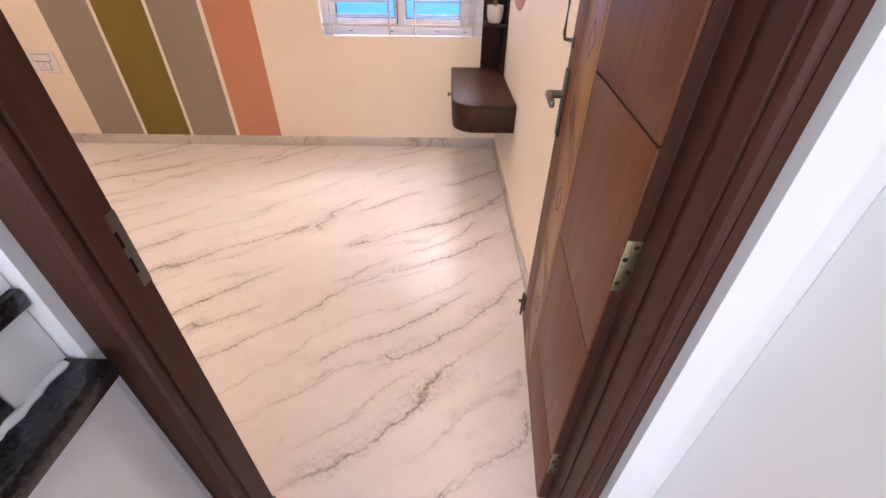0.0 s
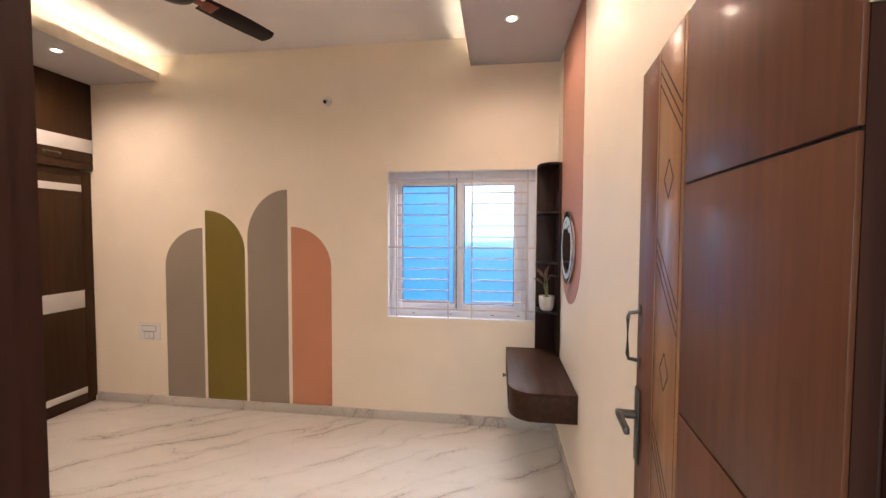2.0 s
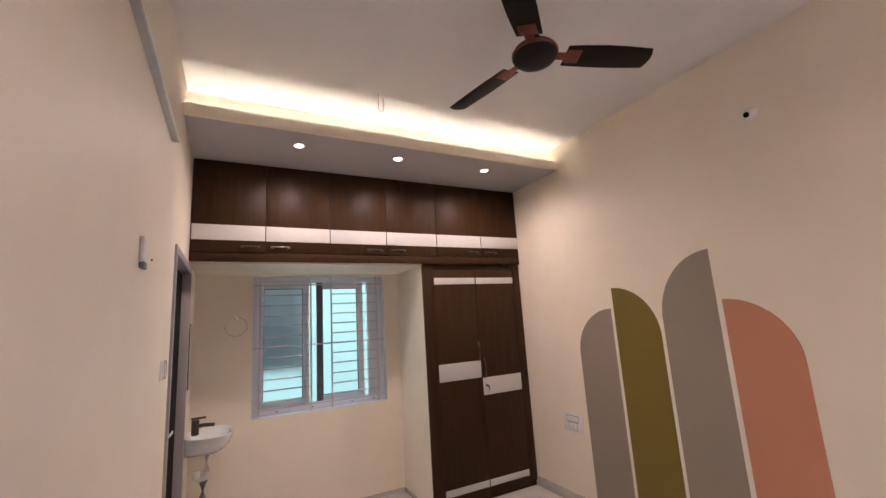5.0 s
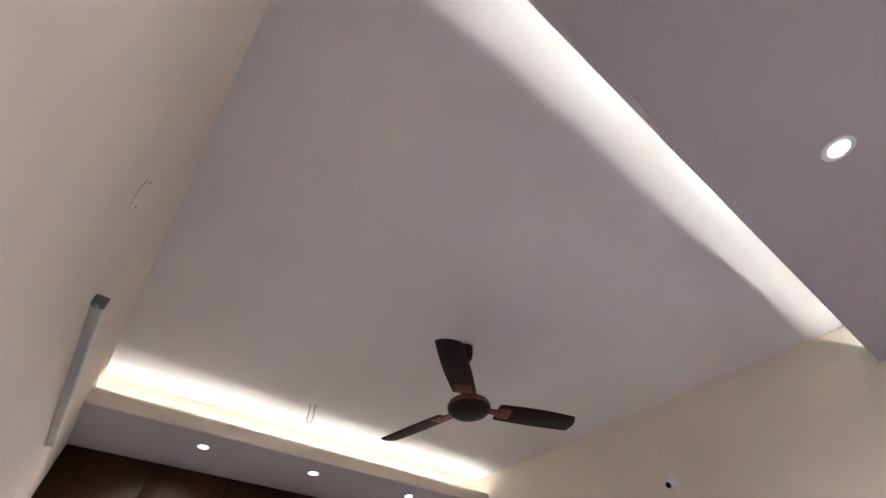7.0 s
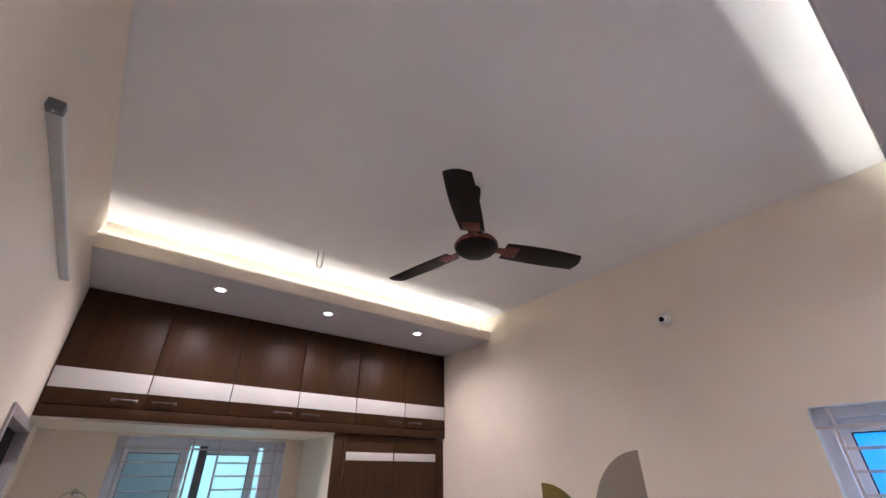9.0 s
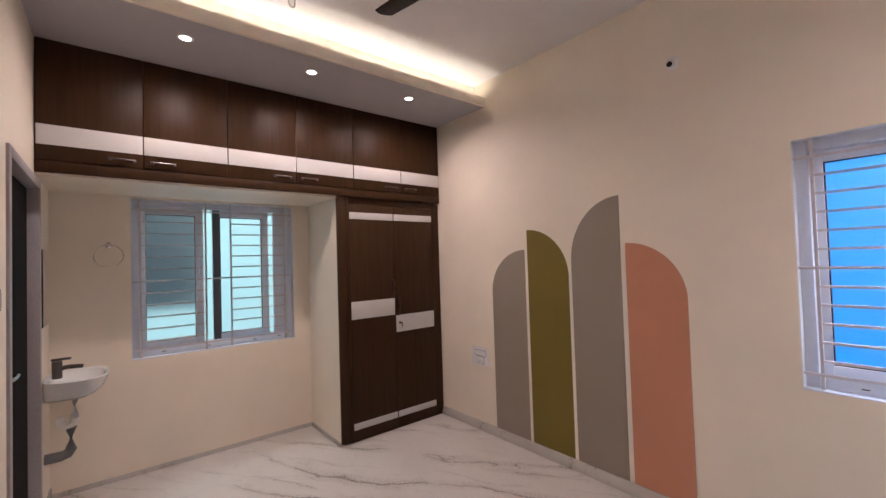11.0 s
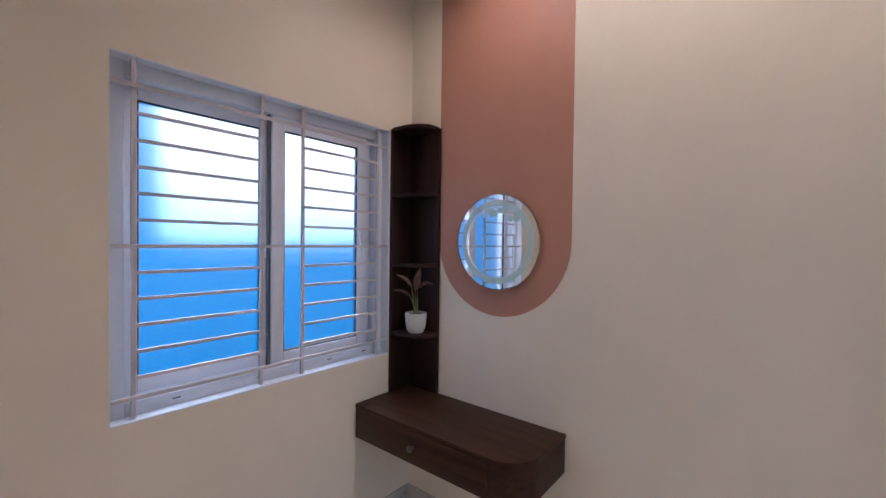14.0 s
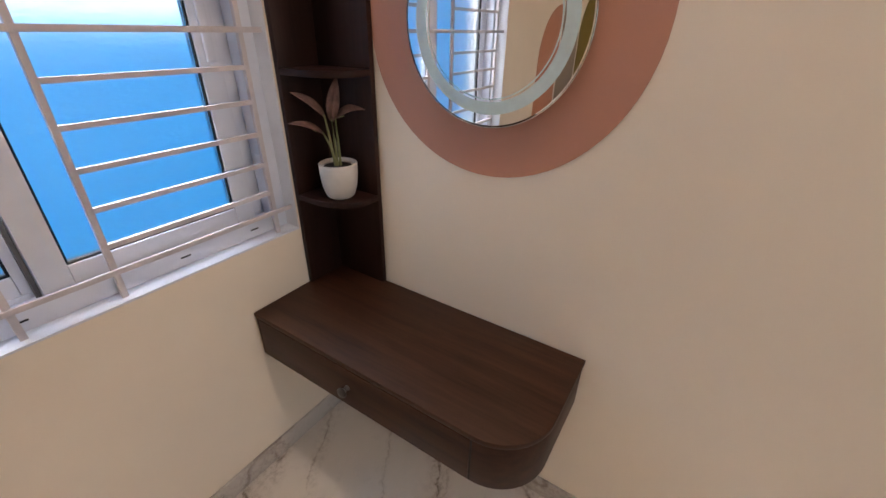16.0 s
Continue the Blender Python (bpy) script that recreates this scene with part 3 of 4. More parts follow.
bm = bmesh.new()
tube(bm, [(0.868, 0.0, 1.245), (0.868, 0.030, 1.250), (0.868, 0.034, 1.265), (0.868, 0.034, 1.37), (0.868, 0.030, 1.385), (0.868, 0.0, 1.39)], 0.0055)
pull = part("pull_handle", bm, GUNMETAL, door, "slim dark metal pull handle")
boxes("pull_foot", DARK_STEEL, pull, [(0.860, 0.876, 0.0, 0.006, 1.225, 1.255), (0.860, 0.876, 0.0, 0.006, 1.38, 1.41)], 0.002)
bm = bmesh.new()
box(bm, 0.868, 0.892, 0.0, 0.012, 0.06, 0.15, 0.003)
tube(bm, [(0.88, 0.014, 0.03), (0.88, 0.014, 0.17)], 0.006)
tube(bm, [(0.88, 0.014, 0.12), (0.88, 0.034, 0.12)], 0.008)
part("tower_bolt", bm, DARK_STEEL, door, "small dark foot bolt")
for z in (0.180, 0.945, 1.835):
    hinge = thing("hinge", "", "")
    hinge.parent = door
    boxes("leaf_plate", BRASS, hinge, [(DOOR_U - 0.0025, DOOR_U, -0.034, -0.003, z, z + 0.120)], 0.0008)
    bm = bmesh.new()
    tube(bm, [(DOOR_U - 0.004, -0.041, z), (DOOR_U - 0.004, -0.041, z + 0.120)], 0.0065)
    part("knuckle", bm, BRASS, hinge)
    bm = bmesh.new()
    for k in (0.02, 0.048, 0.077, 0.105):
        lathe(bm, [(0.0, 0.0), (0.0055, 0.0), (0.004, 0.0022), (0.0, 0.0015)], 10, Matrix.Translation((DOOR_U - 0.0024, -0.010 if k in (0.02, 0.077) else -0.023, z + k)) @ Matrix.Rotation(-math.pi / 2, 4, "Y"))
    part("screw", bm, DARK_STEEL, hinge)

# ---- stair beside the entrance ----
stair = thing("staircase", "white plastered staircase with black granite treads", "staircase", "", "structure")
boxes("stair_side", HALL, stair, [(-1.4, -0.004, -0.9, SO - 0.001, 0, 0.924)], 0.004)
boxes("tread", GRANITE, stair, [(-0.40, 0.014, -0.9, SO - 0.001, 0.925, 0.968)], 0.005)
boxes("riser", HALL, stair, [(-0.40, -0.052, 0.375, SO - 0.001, 0.969, 1.084)], 0.003)
boxes("riser", GRANITE, stair, [(-0.40, -0.050, -0.5, 0.374, 0.969, 1.084)], 0.003)
boxes("tread", GRANITE, stair, [(-0.70, -0.036, 0.362, SO - 0.001, 1.085, 1.116)], 0.004)
boxes("riser", HALL, stair, [(-0.70, -0.046, 0.40, SO - 0.001, 1.117, 1.235)], 0.003)
# cement smeared along the joint between tread and riser
bm = bmesh.new()
rough = random.Random(4)
line = [(-0.050 + 0.004 * rough.random(), 0.20 + k * 0.0112, 0.968) for k in range(24)]
tube(bm, line, [0.003 + 0.006 * rough.random() ** 1.5 + 0.00015 * k for k in range(24)], 7)
part("cement_smear", bm, HALL, stair, "rough white cement along the joint")

# ---- bathroom door ----
bath_frame = thing("bathroom_door_frame", "grey granite bathroom door frame", "door frame", "", "structure")
boxes("jamb", GREYSTONE, bath_frame, [(BX0, BX0 + 0.05, SO, S + 0.012, 0, BH), (BX1 - 0.05, BX1, SO, S + 0.012, 0, BH)], 0.003)
boxes("head", GREYSTONE, bath_frame, [(BX0 + 0.05, BX1 - 0.05, SO, S + 0.012, BH - 0.05, BH)], 0.003)
bath_door = thing("door_2", "closed dark bathroom door set back in a grey frame", "door", "", "structure")
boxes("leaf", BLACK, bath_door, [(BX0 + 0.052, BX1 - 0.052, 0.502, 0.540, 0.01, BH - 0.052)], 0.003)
bm = bmesh.new()
tube(bm, [(-2.56, 0.540, 1.12), (-2.56, 0.585, 1.12), (-2.575, 0.592, 1.12), (-2.67, 0.592, 1.12)], 0.009)
part("lever", bm, CHROME, bath_door, "small chrome lever")

# ---- loft cupboards ----
edges = [S + 0.006, 1.102, 1.607, 2.112, 2.622, 3.125, N - 0.004]
loft = thing("loft_cabinet", "dark walnut laminate carcass that holds the loft cupboard doors", "cupboard")
boxes("body", LAMINATE, loft, [(W, LOFT_X - 0.022, S + 0.002, N - 0.002, 2.232, 2.984)])
boxes("bottom_rail", LAMINATE, loft, [(LOFT_X - 0.03, LOFT_X - 0.004, S + 0.002, N - 0.002, 2.186, 2.252)], 0.002)
for i, (a, b) in enumerate(zip(edges, edges[1:])):
    c = thing("loft_cupboard", "dark walnut loft cupboard door with a white band, closed", "cupboard", "loft cupboards")
    dr = boxes("door", LAMINATE, c, [(LOFT_X - 0.02, LOFT_X, a + 0.002, b - 0.002, 2.256, 2.980)], 0.0015)
    boxes("white_band", WARD_WHITE, dr, [(LOFT_X, LOFT_X + 0.002, a + 0.003, b - 0.003, 2.348, 2.468)], 0.0005, "glossy white band")
    hc = b - 0.11 if i % 2 == 0 else a + 0.11
    bm = bmesh.new()
    tube(bm, [(LOFT_X, hc - 0.065, 2.30), (LOFT_X + 0.022, hc - 0.06, 2.30), (LOFT_X + 0.026, hc - 0.03, 2.30), (LOFT_X + 0.026, hc + 0.03, 2.30), (LOFT_X + 0.022, hc + 0.06, 2.30), (LOFT_X, hc + 0.065, 2.30)], 0.005, 8)
    for s in (-0.062, 0.062):
        box(bm, LOFT_X, LOFT_X + 0.008, hc + s - 0.01, hc + s + 0.01, 2.29, 2.31, 0.002)
    part("handle", bm, GUNMETAL, dr, "antique metal bow handle")

# ---- wardrobe ----
ward = thing("wardrobe", "built-in dark walnut two-door wardrobe with white bands, closed", "wardrobe")
boxes("body", LAMINATE, ward, [(W + 0.005, WARD_X - 0.021, WARD_Y + 0.095, N - 0.004, 0.05, 2.166)])
boxes("side_post", LAMINATE, ward, [(WARD_X - 0.018, WARD_X, WARD_Y, 2.572, 0.02, 2.184)], 0.002)
boxes("side_bead", LAMINATE, ward, [(WARD_X, WARD_X + 0.008, 2.548, 2.574, 0.02, 2.184)], 0.003)
boxes("filler", LAMINATE, ward, [(WARD_X - 0.018, WARD_X, 3.508, N - 0.004, 0.05, 2.166)], 0.002)
boxes("top_rail", LAMINATE, ward, [(WARD_X - 0.018, WARD_X - 0.001, 2.574, 3.506, 2.125, 2.184)], 0.002)
boxes("plinth", LAMINATE, ward, [(WARD_X - 0.05, WARD_X - 0.02, 2.50, N - 0.004, 0.0, 0.05)])
for a, b, zb, name in ((2.578, 3.038, (1.085, 1.243), "left"), (3.042, 3.502, (0.917, 1.078), "right")):
    dr = boxes("door", LAMINATE, ward, [(WARD_X - 0.018, WARD_X + 0.004, a, b, 0.035, 2.122)], 0.0015)
    x1 = WARD_X + 0.006
    for z0, z1 in ((1.985, 2.047), zb, (0.112, 0.170)):
        boxes("white_band", WARD_WHITE, dr, [(WARD_X + 0.004, x1, a + 0.003, b - 0.003, z0, z1)], 0.0005, "glossy white band")
    hy, hz = (b - 0.022, 1.335) if name == "left" else (a + 0.03, 1.165)
    bm = bmesh.new()
    tube(bm, [(x1, hy, hz - 0.09), (x1 + 0.02, hy, hz - 0.075), (x1 + 0.028, hy, hz - 0.03), (x1 + 0.028, hy, hz + 0.03), (x1 + 0.02, hy, hz + 0.075), (x1, hy, hz + 0.09)], [0.006, 0.007, 0.008, 0.008, 0.007, 0.006], 8)
    part("handle", bm, DARK_STEEL, dr, "dark curved bow handle")
    if name == "right":
        bm = bmesh.new()
        turn_x = Matrix.Rotation(math.pi / 2, 4, "Y")
        lathe(bm, [(0, 0), (0.012, 0), (0.011, 0.008), (0, 0.009)], 16, Matrix.Translation((x1, 3.085, 1.005)) @ turn_x)
        box(bm, x1 + 0.008, x1 + 0.034, 3.075, 3.095, 0.998, 1.012, 0.003)
        tube(bm, [(x1 + 0.012, 3.10, 1.0), (x1 + 0.014, 3.105, 0.97), (x1 + 0.012, 3.10, 0.955)], 0.005, 8)
        part("lock_and_key", bm, DARK_STEEL, dr, "small lock with a hanging key")

# ---- corner shelf and dressing table ----
shelf = thing("corner_shelf", "tall dark walnut corner shelf with rounded open tiers, shade in its colour", "shelf")
sx0, sy0 = 0.832, 3.368
boxes("back_panel", SHADED_WALNUT, shelf, [(sx0, E - 0.003, N - 0.02, N - 0.002, 0.682, 2.152)], 0.001)
boxes("side_panel", SHADED_WALNUT, shelf, [(E - 0.021, E - 0.003, sy0, N - 0.02, 0.682, 2.152)], 0.001)
for z in (2.138, 1.772, 1.385, 1.003):
    xi, yi = E - 0.021, N - 0.02
    a, b = xi - sx0, yi - sy0
    pts = [(xi, yi), (sx0, yi), (sx0, yi - 0.07)]
    rx, ry = a - 0.05, b - 0.07
    pts += [(xi - 0.05 - rx * math.cos(t), yi - 0.07 - ry * math.sin(t)) for t in [i * math.pi / 24 for i in range(1, 12)]]
    pts += [(xi - 0.05, sy0), (xi, sy0)]
    bm = bmesh.new()
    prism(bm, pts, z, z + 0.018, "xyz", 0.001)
    part("tier", bm, SHADED_WALNUT, shelf)

table = thing("dressing_table", "wall-hung dark walnut dressing table with a drawer and rounded corner", "table")
TX0, TY0, TZ0, TZ1, R = 0.600, 2.627, 0.505, 0.680, 0.15


def rounded(inset):
    x0, y0, r = TX0 + inset, TY0 + inset, R - inset
    return ([(E - 0.003, N - 0.003), (x0, N - 0.003)] + [(x0 + r - r * math.cos(t), y0 + r - r * math.sin(t)) for t in [i * math.pi / 28 for i in range(15)]] + [(E - 0.003, y0)])


bm = bmesh.new()
prism(bm, rounded(0.004), TZ0, TZ1 - 0.019, "xyz", 0.001)
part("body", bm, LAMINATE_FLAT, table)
bm = bmesh.new()
prism(bm, rounded(0.0), TZ1 - 0.018, TZ1, "xyz", 0.0015)
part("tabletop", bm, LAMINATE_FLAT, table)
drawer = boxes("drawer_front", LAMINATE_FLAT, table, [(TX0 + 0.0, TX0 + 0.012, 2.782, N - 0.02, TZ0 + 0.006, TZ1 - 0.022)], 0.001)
boxes("shadow_gap", GROOVE, table, [(TX0 + 0.0025, TX0 + 0.010, 2.776, 2.781, TZ0 + 0.004, TZ1 - 0.02)])
bm = bmesh.new()
lathe(bm, [(0.0, 0.0), (0.009, 0.0), (0.006, 0.008), (0.007, 0.014), (0.015, 0.020), (0.016, 0.026), (0.010, 0.031), (0.0, 0.032)], 20,
      Matrix.Translation((TX0, 3.185, 0.588)) @ Matrix.Rotation(-math.pi / 2, 4, "Y"))
part("knob", bm, GUNMETAL, drawer, "small dull metal knob")

# ---- potted plant on the shelf ----
plant = thing("potted_plant", "pink-leaved plant in a small off-white round pot", "plant", at=(0.907, 3.462, 1.021))
plant.scale = (1.18, 1.18, 1.2)
bm = bmesh.new()
lathe(bm, [(0.0, 0.0), (0.030, 0.0), (0.038, 0.006), (0.046, 0.03), (0.050, 0.06), (0.051, 0.092), (0.048, 0.094), (0.046, 0.084), (0.0, 0.082)], 32)
part("pot", bm, POT, plant, "off-white glazed pot")
bm = bmesh.new()
lathe(bm, [(0.0461, 0.081), (0.035, 0.085), (0.02, 0.083), (0.0, 0.086)], 24)
part("soil", bm, SOIL, plant)


def leaf(bm, base, tip, width, normal, curl):
    """A pointed leaf blade with a folded midrib between base and tip."""
    base, tip, normal = Vector(base), Vector(tip), Vector(normal).normalized()
    d = tip - base
    side = d.cross(normal).normalized()
    up = side.cross(d).normalized()
    rows = []
    for i in range(9):
        t = i / 8
        w = width * (math.sin(math.pi * min(1.0, t * 0.9 + 0.06)) ** 0.8) * (1 - t * 0.35) if i < 8 else 0.0005
        c = base + d * t + up * curl * math.sin(math.pi * t)
        rows.append([bm.verts.new(c - side * w + up * w * 0.35), bm.verts.new(c), bm.verts.new(c + side * w + up * w * 0.35)])
    for a, b in zip(rows, rows[1:]):
        for k in (0, 1):
            bm.faces.new((a[k], a[k + 1], b[k + 1], b[k]))


# stem foot, leaf base, leaf tip, half width, facing
SPRIGS = [((0.0, 0.0, 0.085), (-0.003, 0.003, 0.198), (0.013, -0.012, 0.300), 0.019, (-0.75, -0.60, 0.25), 0.008),
          ((0.006, -0.004, 0.085), (0.004, -0.004, 0.205), (0.060, -0.055, 0.224), 0.013, (-0.62, -0.35, 0.70), 0.020),
          ((-0.006, 0.004, 0.085), (-0.015, 0.014, 0.212), (-0.069, 0.063, 0.268), 0.013, (-0.4, -0.6, 0.7), 0.014),
          ((-0.004, -0.002, 0.085), (-0.021, 0.019, 0.170), (-0.080, 0.074, 0.196), 0.012, (-0.3, -0.5, 0.8), 0.012)]
for foot, a, b, w, nrm, curl in SPRIGS:
    bm = bmesh.new()
    f, a2 = Vector(foot), Vector(a)
    tube(bm, [f, f.lerp(a2, 0.5) + Vector((0, 0, 0.012)), a2, a2.lerp(Vector(b), 0.3)], [0.0035, 0.003, 0.0022, 0.0012], 7)
    part("stem", bm, STEM, plant)
    bm = bmesh.new()
    leaf(bm, a, b, w, nrm, curl)
    ob = part("leaf", bm, LEAF, plant)
    ob.modifiers.new("thickness", "SOLIDIFY").thickness = 0.0008

# ---- round mirror ----
mirror = thing("round_mirror", "frameless round wall mirror with a frosted patterned ring", "mirror", at=(E - 0.004, 2.992, 1.528))
side_on = Matrix.Rotation(-math.pi / 2, 4, "Y")
bm = bmesh.new()
lathe(bm, [(0, 0.0), (0.19, 0.0), (0.19, 0.016), (0, 0.016)], 48, side_on)
part("backing", bm, PLASTIC, mirror)
bm = bmesh.new()
lathe(bm, [(0, 0.0165), (0.233, 0.0165), (0.236, 0.018), (0.236, 0.020), (0.232, 0.0225), (0, 0.0225)], 72, side_on)
part("glass", bm, MIRROR, mirror, smooth=False)
bm = bmesh.new()
lathe(bm, [(0.2362, 0.0165), (0.238, 0.018), (0.238, 0.021), (0.2362, 0.0215)], 72, side_on)
part("rim", bm, CHROME, mirror, "thin bright polished edge")
bm = bmesh.new()
lathe(bm, [(0.168, 0.0226), (0.168, 0.0229), (0.171, 0.0229), (0.171, 0.0226)], 72, side_on)
part("etched_line", bm, FROSTRING, mirror)
bm = bmesh.new()
lathe(bm, [(0.176, 0.0226), (0.176, 0.0232), (0.206, 0.0232), (0.206, 0.0226)], 72, side_on)
part("frosted_ring", bm, FROSTRING, mirror, "frosted pale ring on the glass")
for k in range(9):
    bm = bmesh.new()
    a = radians(62 + k * 9)
    r0 = 0.150 + 0.014 * math.sin(k * 1.7)
    lathe(bm, [(0, 0.0226), (0.012 + 0.004 * (k % 3), 0.0229), (0, 0.0233)], 12,
          side_on @ Matrix.Translation((r0 * math.sin(a) * 1.0, r0 * math.cos(a), 0)))
    part("frosted_petal", bm, FROSTRING, mirror)

# ---- ceiling: fan, downlights, hook, light strips ----
fan = thing("ceiling_fan", "dark maroon three-blade ceiling fan with copper trim", "fan", at=(-1.111, 2.118, 2.84))
bm = bmesh.new()
lathe(bm, [(0, TOP - 2.84), (0.058, TOP - 2.84), (0.058, 0.364), (0.050, 0.360), (0, 0.360)], 28)
part("ceiling_plate", bm, PLASTIC, fan, "round white ceiling plate")
bm = bmesh.new()
lathe(bm, [(0, 0.3598), (0.040, 0.3598), (0.038, 0.320), (0.030, 0.285), (0.016, 0.270), (0.0, 0.270)], 28)
part("canopy", bm, FAN, fan, "dark canopy cup")
bm = bmesh.new()
tube(bm, [(0, 0, 0.06), (0, 0, 0.32)], 0.011)
lathe(bm, [(0, 0.05), (0.036, 0.05), (0.038, 0.09), (0.022, 0.115), (0.0, 0.116)], 24)
part("rod", bm, FAN, fan)
bm = bmesh.new()
lathe(bm, [(0, -0.032), (0.050, -0.031), (0.088, -0.022), (0.104, -0.006), (0.106, 0.012), (0.098, 0.034), (0.07, 0.050), (0.0, 0.054)], 40)
motor = part("motor", bm, FAN, fan)
bm = bmesh.new()
lathe(bm, [(0.1055, 0.004), (0.1085, 0.006), (0.1085, 0.018), (0.1045, 0.022)], 40)
part("trim_ring", bm, COPPER, motor, "copper trim ring")
for k in range(3):
    ang = radians(-49.5 + 120 * k)
    rot = Matrix.Rotation(ang, 4, "Z")
    bm = bmesh.new()
    pts = []
    for i in range(13):
        t = i / 12
        pts.append((0.15 + 0.425 * t, -0.055 - 0.010 * math.sin(math.pi * t)))
    tip = [(0.575 + 0.018 * math.sin(a), -0.055 + 0.115 * a / math.pi) for a in [i * math.pi / 8 for i in range(1, 8)]]
    pts += tip + [(0.15 + 0.425 * (1 - i / 12), 0.060 + 0.006 * math.sin(math.pi * i / 12)) for i in range(13)]
    prism(bm, pts, -0.002, 0.002, "xyz", 0.0006)
    bmesh.ops.transform(bm, matrix=rot @ Matrix.Translation((0, 0, 0.012)) @ Matrix.Rotation(radians(-12), 4, "X"), verts=bm.verts[:])
    blade = part("blade", bm, FAN, fan)
    bm = bmesh.new()
    box(bm, 0.085, 0.165, -0.022, 0.022, 0.006, 0.011, 0.002)
    box(bm, 0.155, 0.225, -0.040, 0.040, 0.006, 0.011, 0.002)
    for sy in (-0.026, 0.026):
        lathe(bm, [(0, 0.0055), (0.006, 0.0055), (0.006, 0.002), (0, 0.001)], 10, Matrix.Translation((0.20, sy, 0)))
    bmesh.ops.transform(bm, matrix=rot @ Matrix.Rotation(radians(-9), 4, "X"), verts=bm.verts[:])
    part("bracket", bm, COPPER, blade, "copper-trimmed blade bracket")

for px, py in WEST_DL + EAST_DL:
    dl = thing("downlight", "small round recessed downlight, switched on", "light", "recessed downlights", at=(px, py, 2.985))
    bm = bmesh.new()
    lathe(bm, [(0.029, 0.001), (0.029, -0.004), (0.040, -0.006), (0.044, -0.003), (0.044, 0.001)], 32)
    part("rim", bm, PLASTIC, dl)
    bm = bmesh.new()
    lathe(bm, [(0, -0.0025), (0.0288, -0.0025), (0.0288, 0.0005), (0, 0.0005)], 28)
    part("diffuser", bm, LAMPFACE, dl, "glowing diffuser")

for x0, x1, zb in ((-2.606, -2.598, 3.034), (0.366, 0.374, 3.0115)):
    st = thing("cove_light", "warm white light strip hidden on the soffit, switched on", "light", "cove light strips")
    boxes("strip_body", PLASTIC, st, [(x0 - 0.002, x1 + 0.002, S + 0.01, N - 0.01, 3.0102, zb + 0.006)])
    boxes("strip_light", LED, st, [(x0, x1, S + 0.01, N - 0.01, zb + 0.0062, zb + 0.009)])

hook = thing("ceiling_hook", "slim bent steel ceiling hook", "hook", at=(-2.262, 1.755, 0))
bm = bmesh.new()
tube(bm, [(0, -0.018, TOP), (0, -0.018, 3.105), (0, -0.013, 3.088), (0, 0, 3.080), (0, 0.013, 3.088), (0, 0.018, 3.105), (0, 0.018, TOP)], 0.0042)
part("rod", bm, STEEL, hook)

# ---- south wall fittings ----
tl = thing("tube_light", "slim wall-mounted tube light with aluminium body, switched off", "light")
bm = bmesh.new()
prism(bm, [(S, 2.614), (S + 0.026, 2.614), (S + 0.030, 2.617), (S + 0.030, 2.631), (S + 0.026, 2.634), (S, 2.634)], -2.10, -0.940, "yzx")
part("body", bm, ALU, tl)
bm = bmesh.new()
prism(bm, [(S + 0.0302, 2.617), (S + 0.033, 2.619), (S + 0.034, 2.624), (S + 0.033, 2.629), (S + 0.0302, 2.631)], -2.095, -0.945, "yzx")
part("diffuser", bm, PLASTIC, tl, "milky white diffuser")
boxes("end_cap", PVC, tl, [(-0.9395, -0.912, S, S + 0.034, 2.611, 2.637)], 0.002, "dark grey end cap")
boxes("end_cap", ALU, tl, [(-2.112, -2.1005, S, S + 0.032, 2.612, 2.636)], 0.002)
bm = bmesh.new()
lathe(bm, [(0, -0.0015), (0.004, -0.001), (0.0045, 0.0), (0, 0.0)], 10, Matrix.Translation((-0.926, S + 0.016, 2.611)))
part("screw", bm, STEEL, tl)
cover = thing("junction_cover", "round cover plate painted with the cream wall", "cover plate", at=(-0.552, S, 2.699))
bm = bmesh.new()
lathe(bm, [(0, 0), (0.0425, 0), (0.0425, 0.002), (0.041, 0.0035), (0, 0.0038)], 40, Matrix.Rotation(-math.pi / 2, 4, "X"))
part("plate", bm, WALL, cover)
for dx, dz in ((0.020, 0.030), (-0.033, -0.012)):
    bm = bmesh.new()
    lathe(bm, [(0, 0.0036), (0.0035, 0.0036), (0.003, 0.0046), (0, 0.0046)], 10, Matrix.Translation((dx, 0, dz)) @ Matrix.Rotation(-math.pi / 2, 4, "X"))
    part("screw", bm, DARK_STEEL, cover)


def switch_plate(name, m, w, h, rockers, label):
    """A modular plate in local x (width), z (height), facing -y."""
    p = thing(name, label, "switch")
    p.matrix_world = m
    bm = bmesh.new()
    box(bm, -w / 2, w / 2, -0.010, 0, -h / 2, h / 2, 0.004)
    part("plate", bm, CERAMIC, p)
    for x0, x1, z0, z1, holes in rockers:
        boxes("module_gap", PVC, p, [(x0 - 0.004, x1 + 0.004, -0.0106, -0.0095, z0 - 0.004, z1 + 0.004)])
        b = boxes("module", CERAMIC, p, [(x0, x1, -0.0135, -0.009, z0, z1)], 0.002)
        if holes:
            bm = bmesh.new()
            cx, cz = (x0 + x1) / 2, (z0 + z1) / 2
            for hx, hz in ((0, 0.012), (-0.010, -0.008), (0.010, -0.008)):
                lathe(bm, [(0, 0), (0.0035, 0), (0.0035, 0.0006), (0, 0.0006)], 10, Matrix.Translation((cx + hx, -0.0135, cz + hz)) @ Matrix.Rotation(math.pi / 2, 4, "X"))
            part("pin_hole", bm, BLACK, b)
    return p


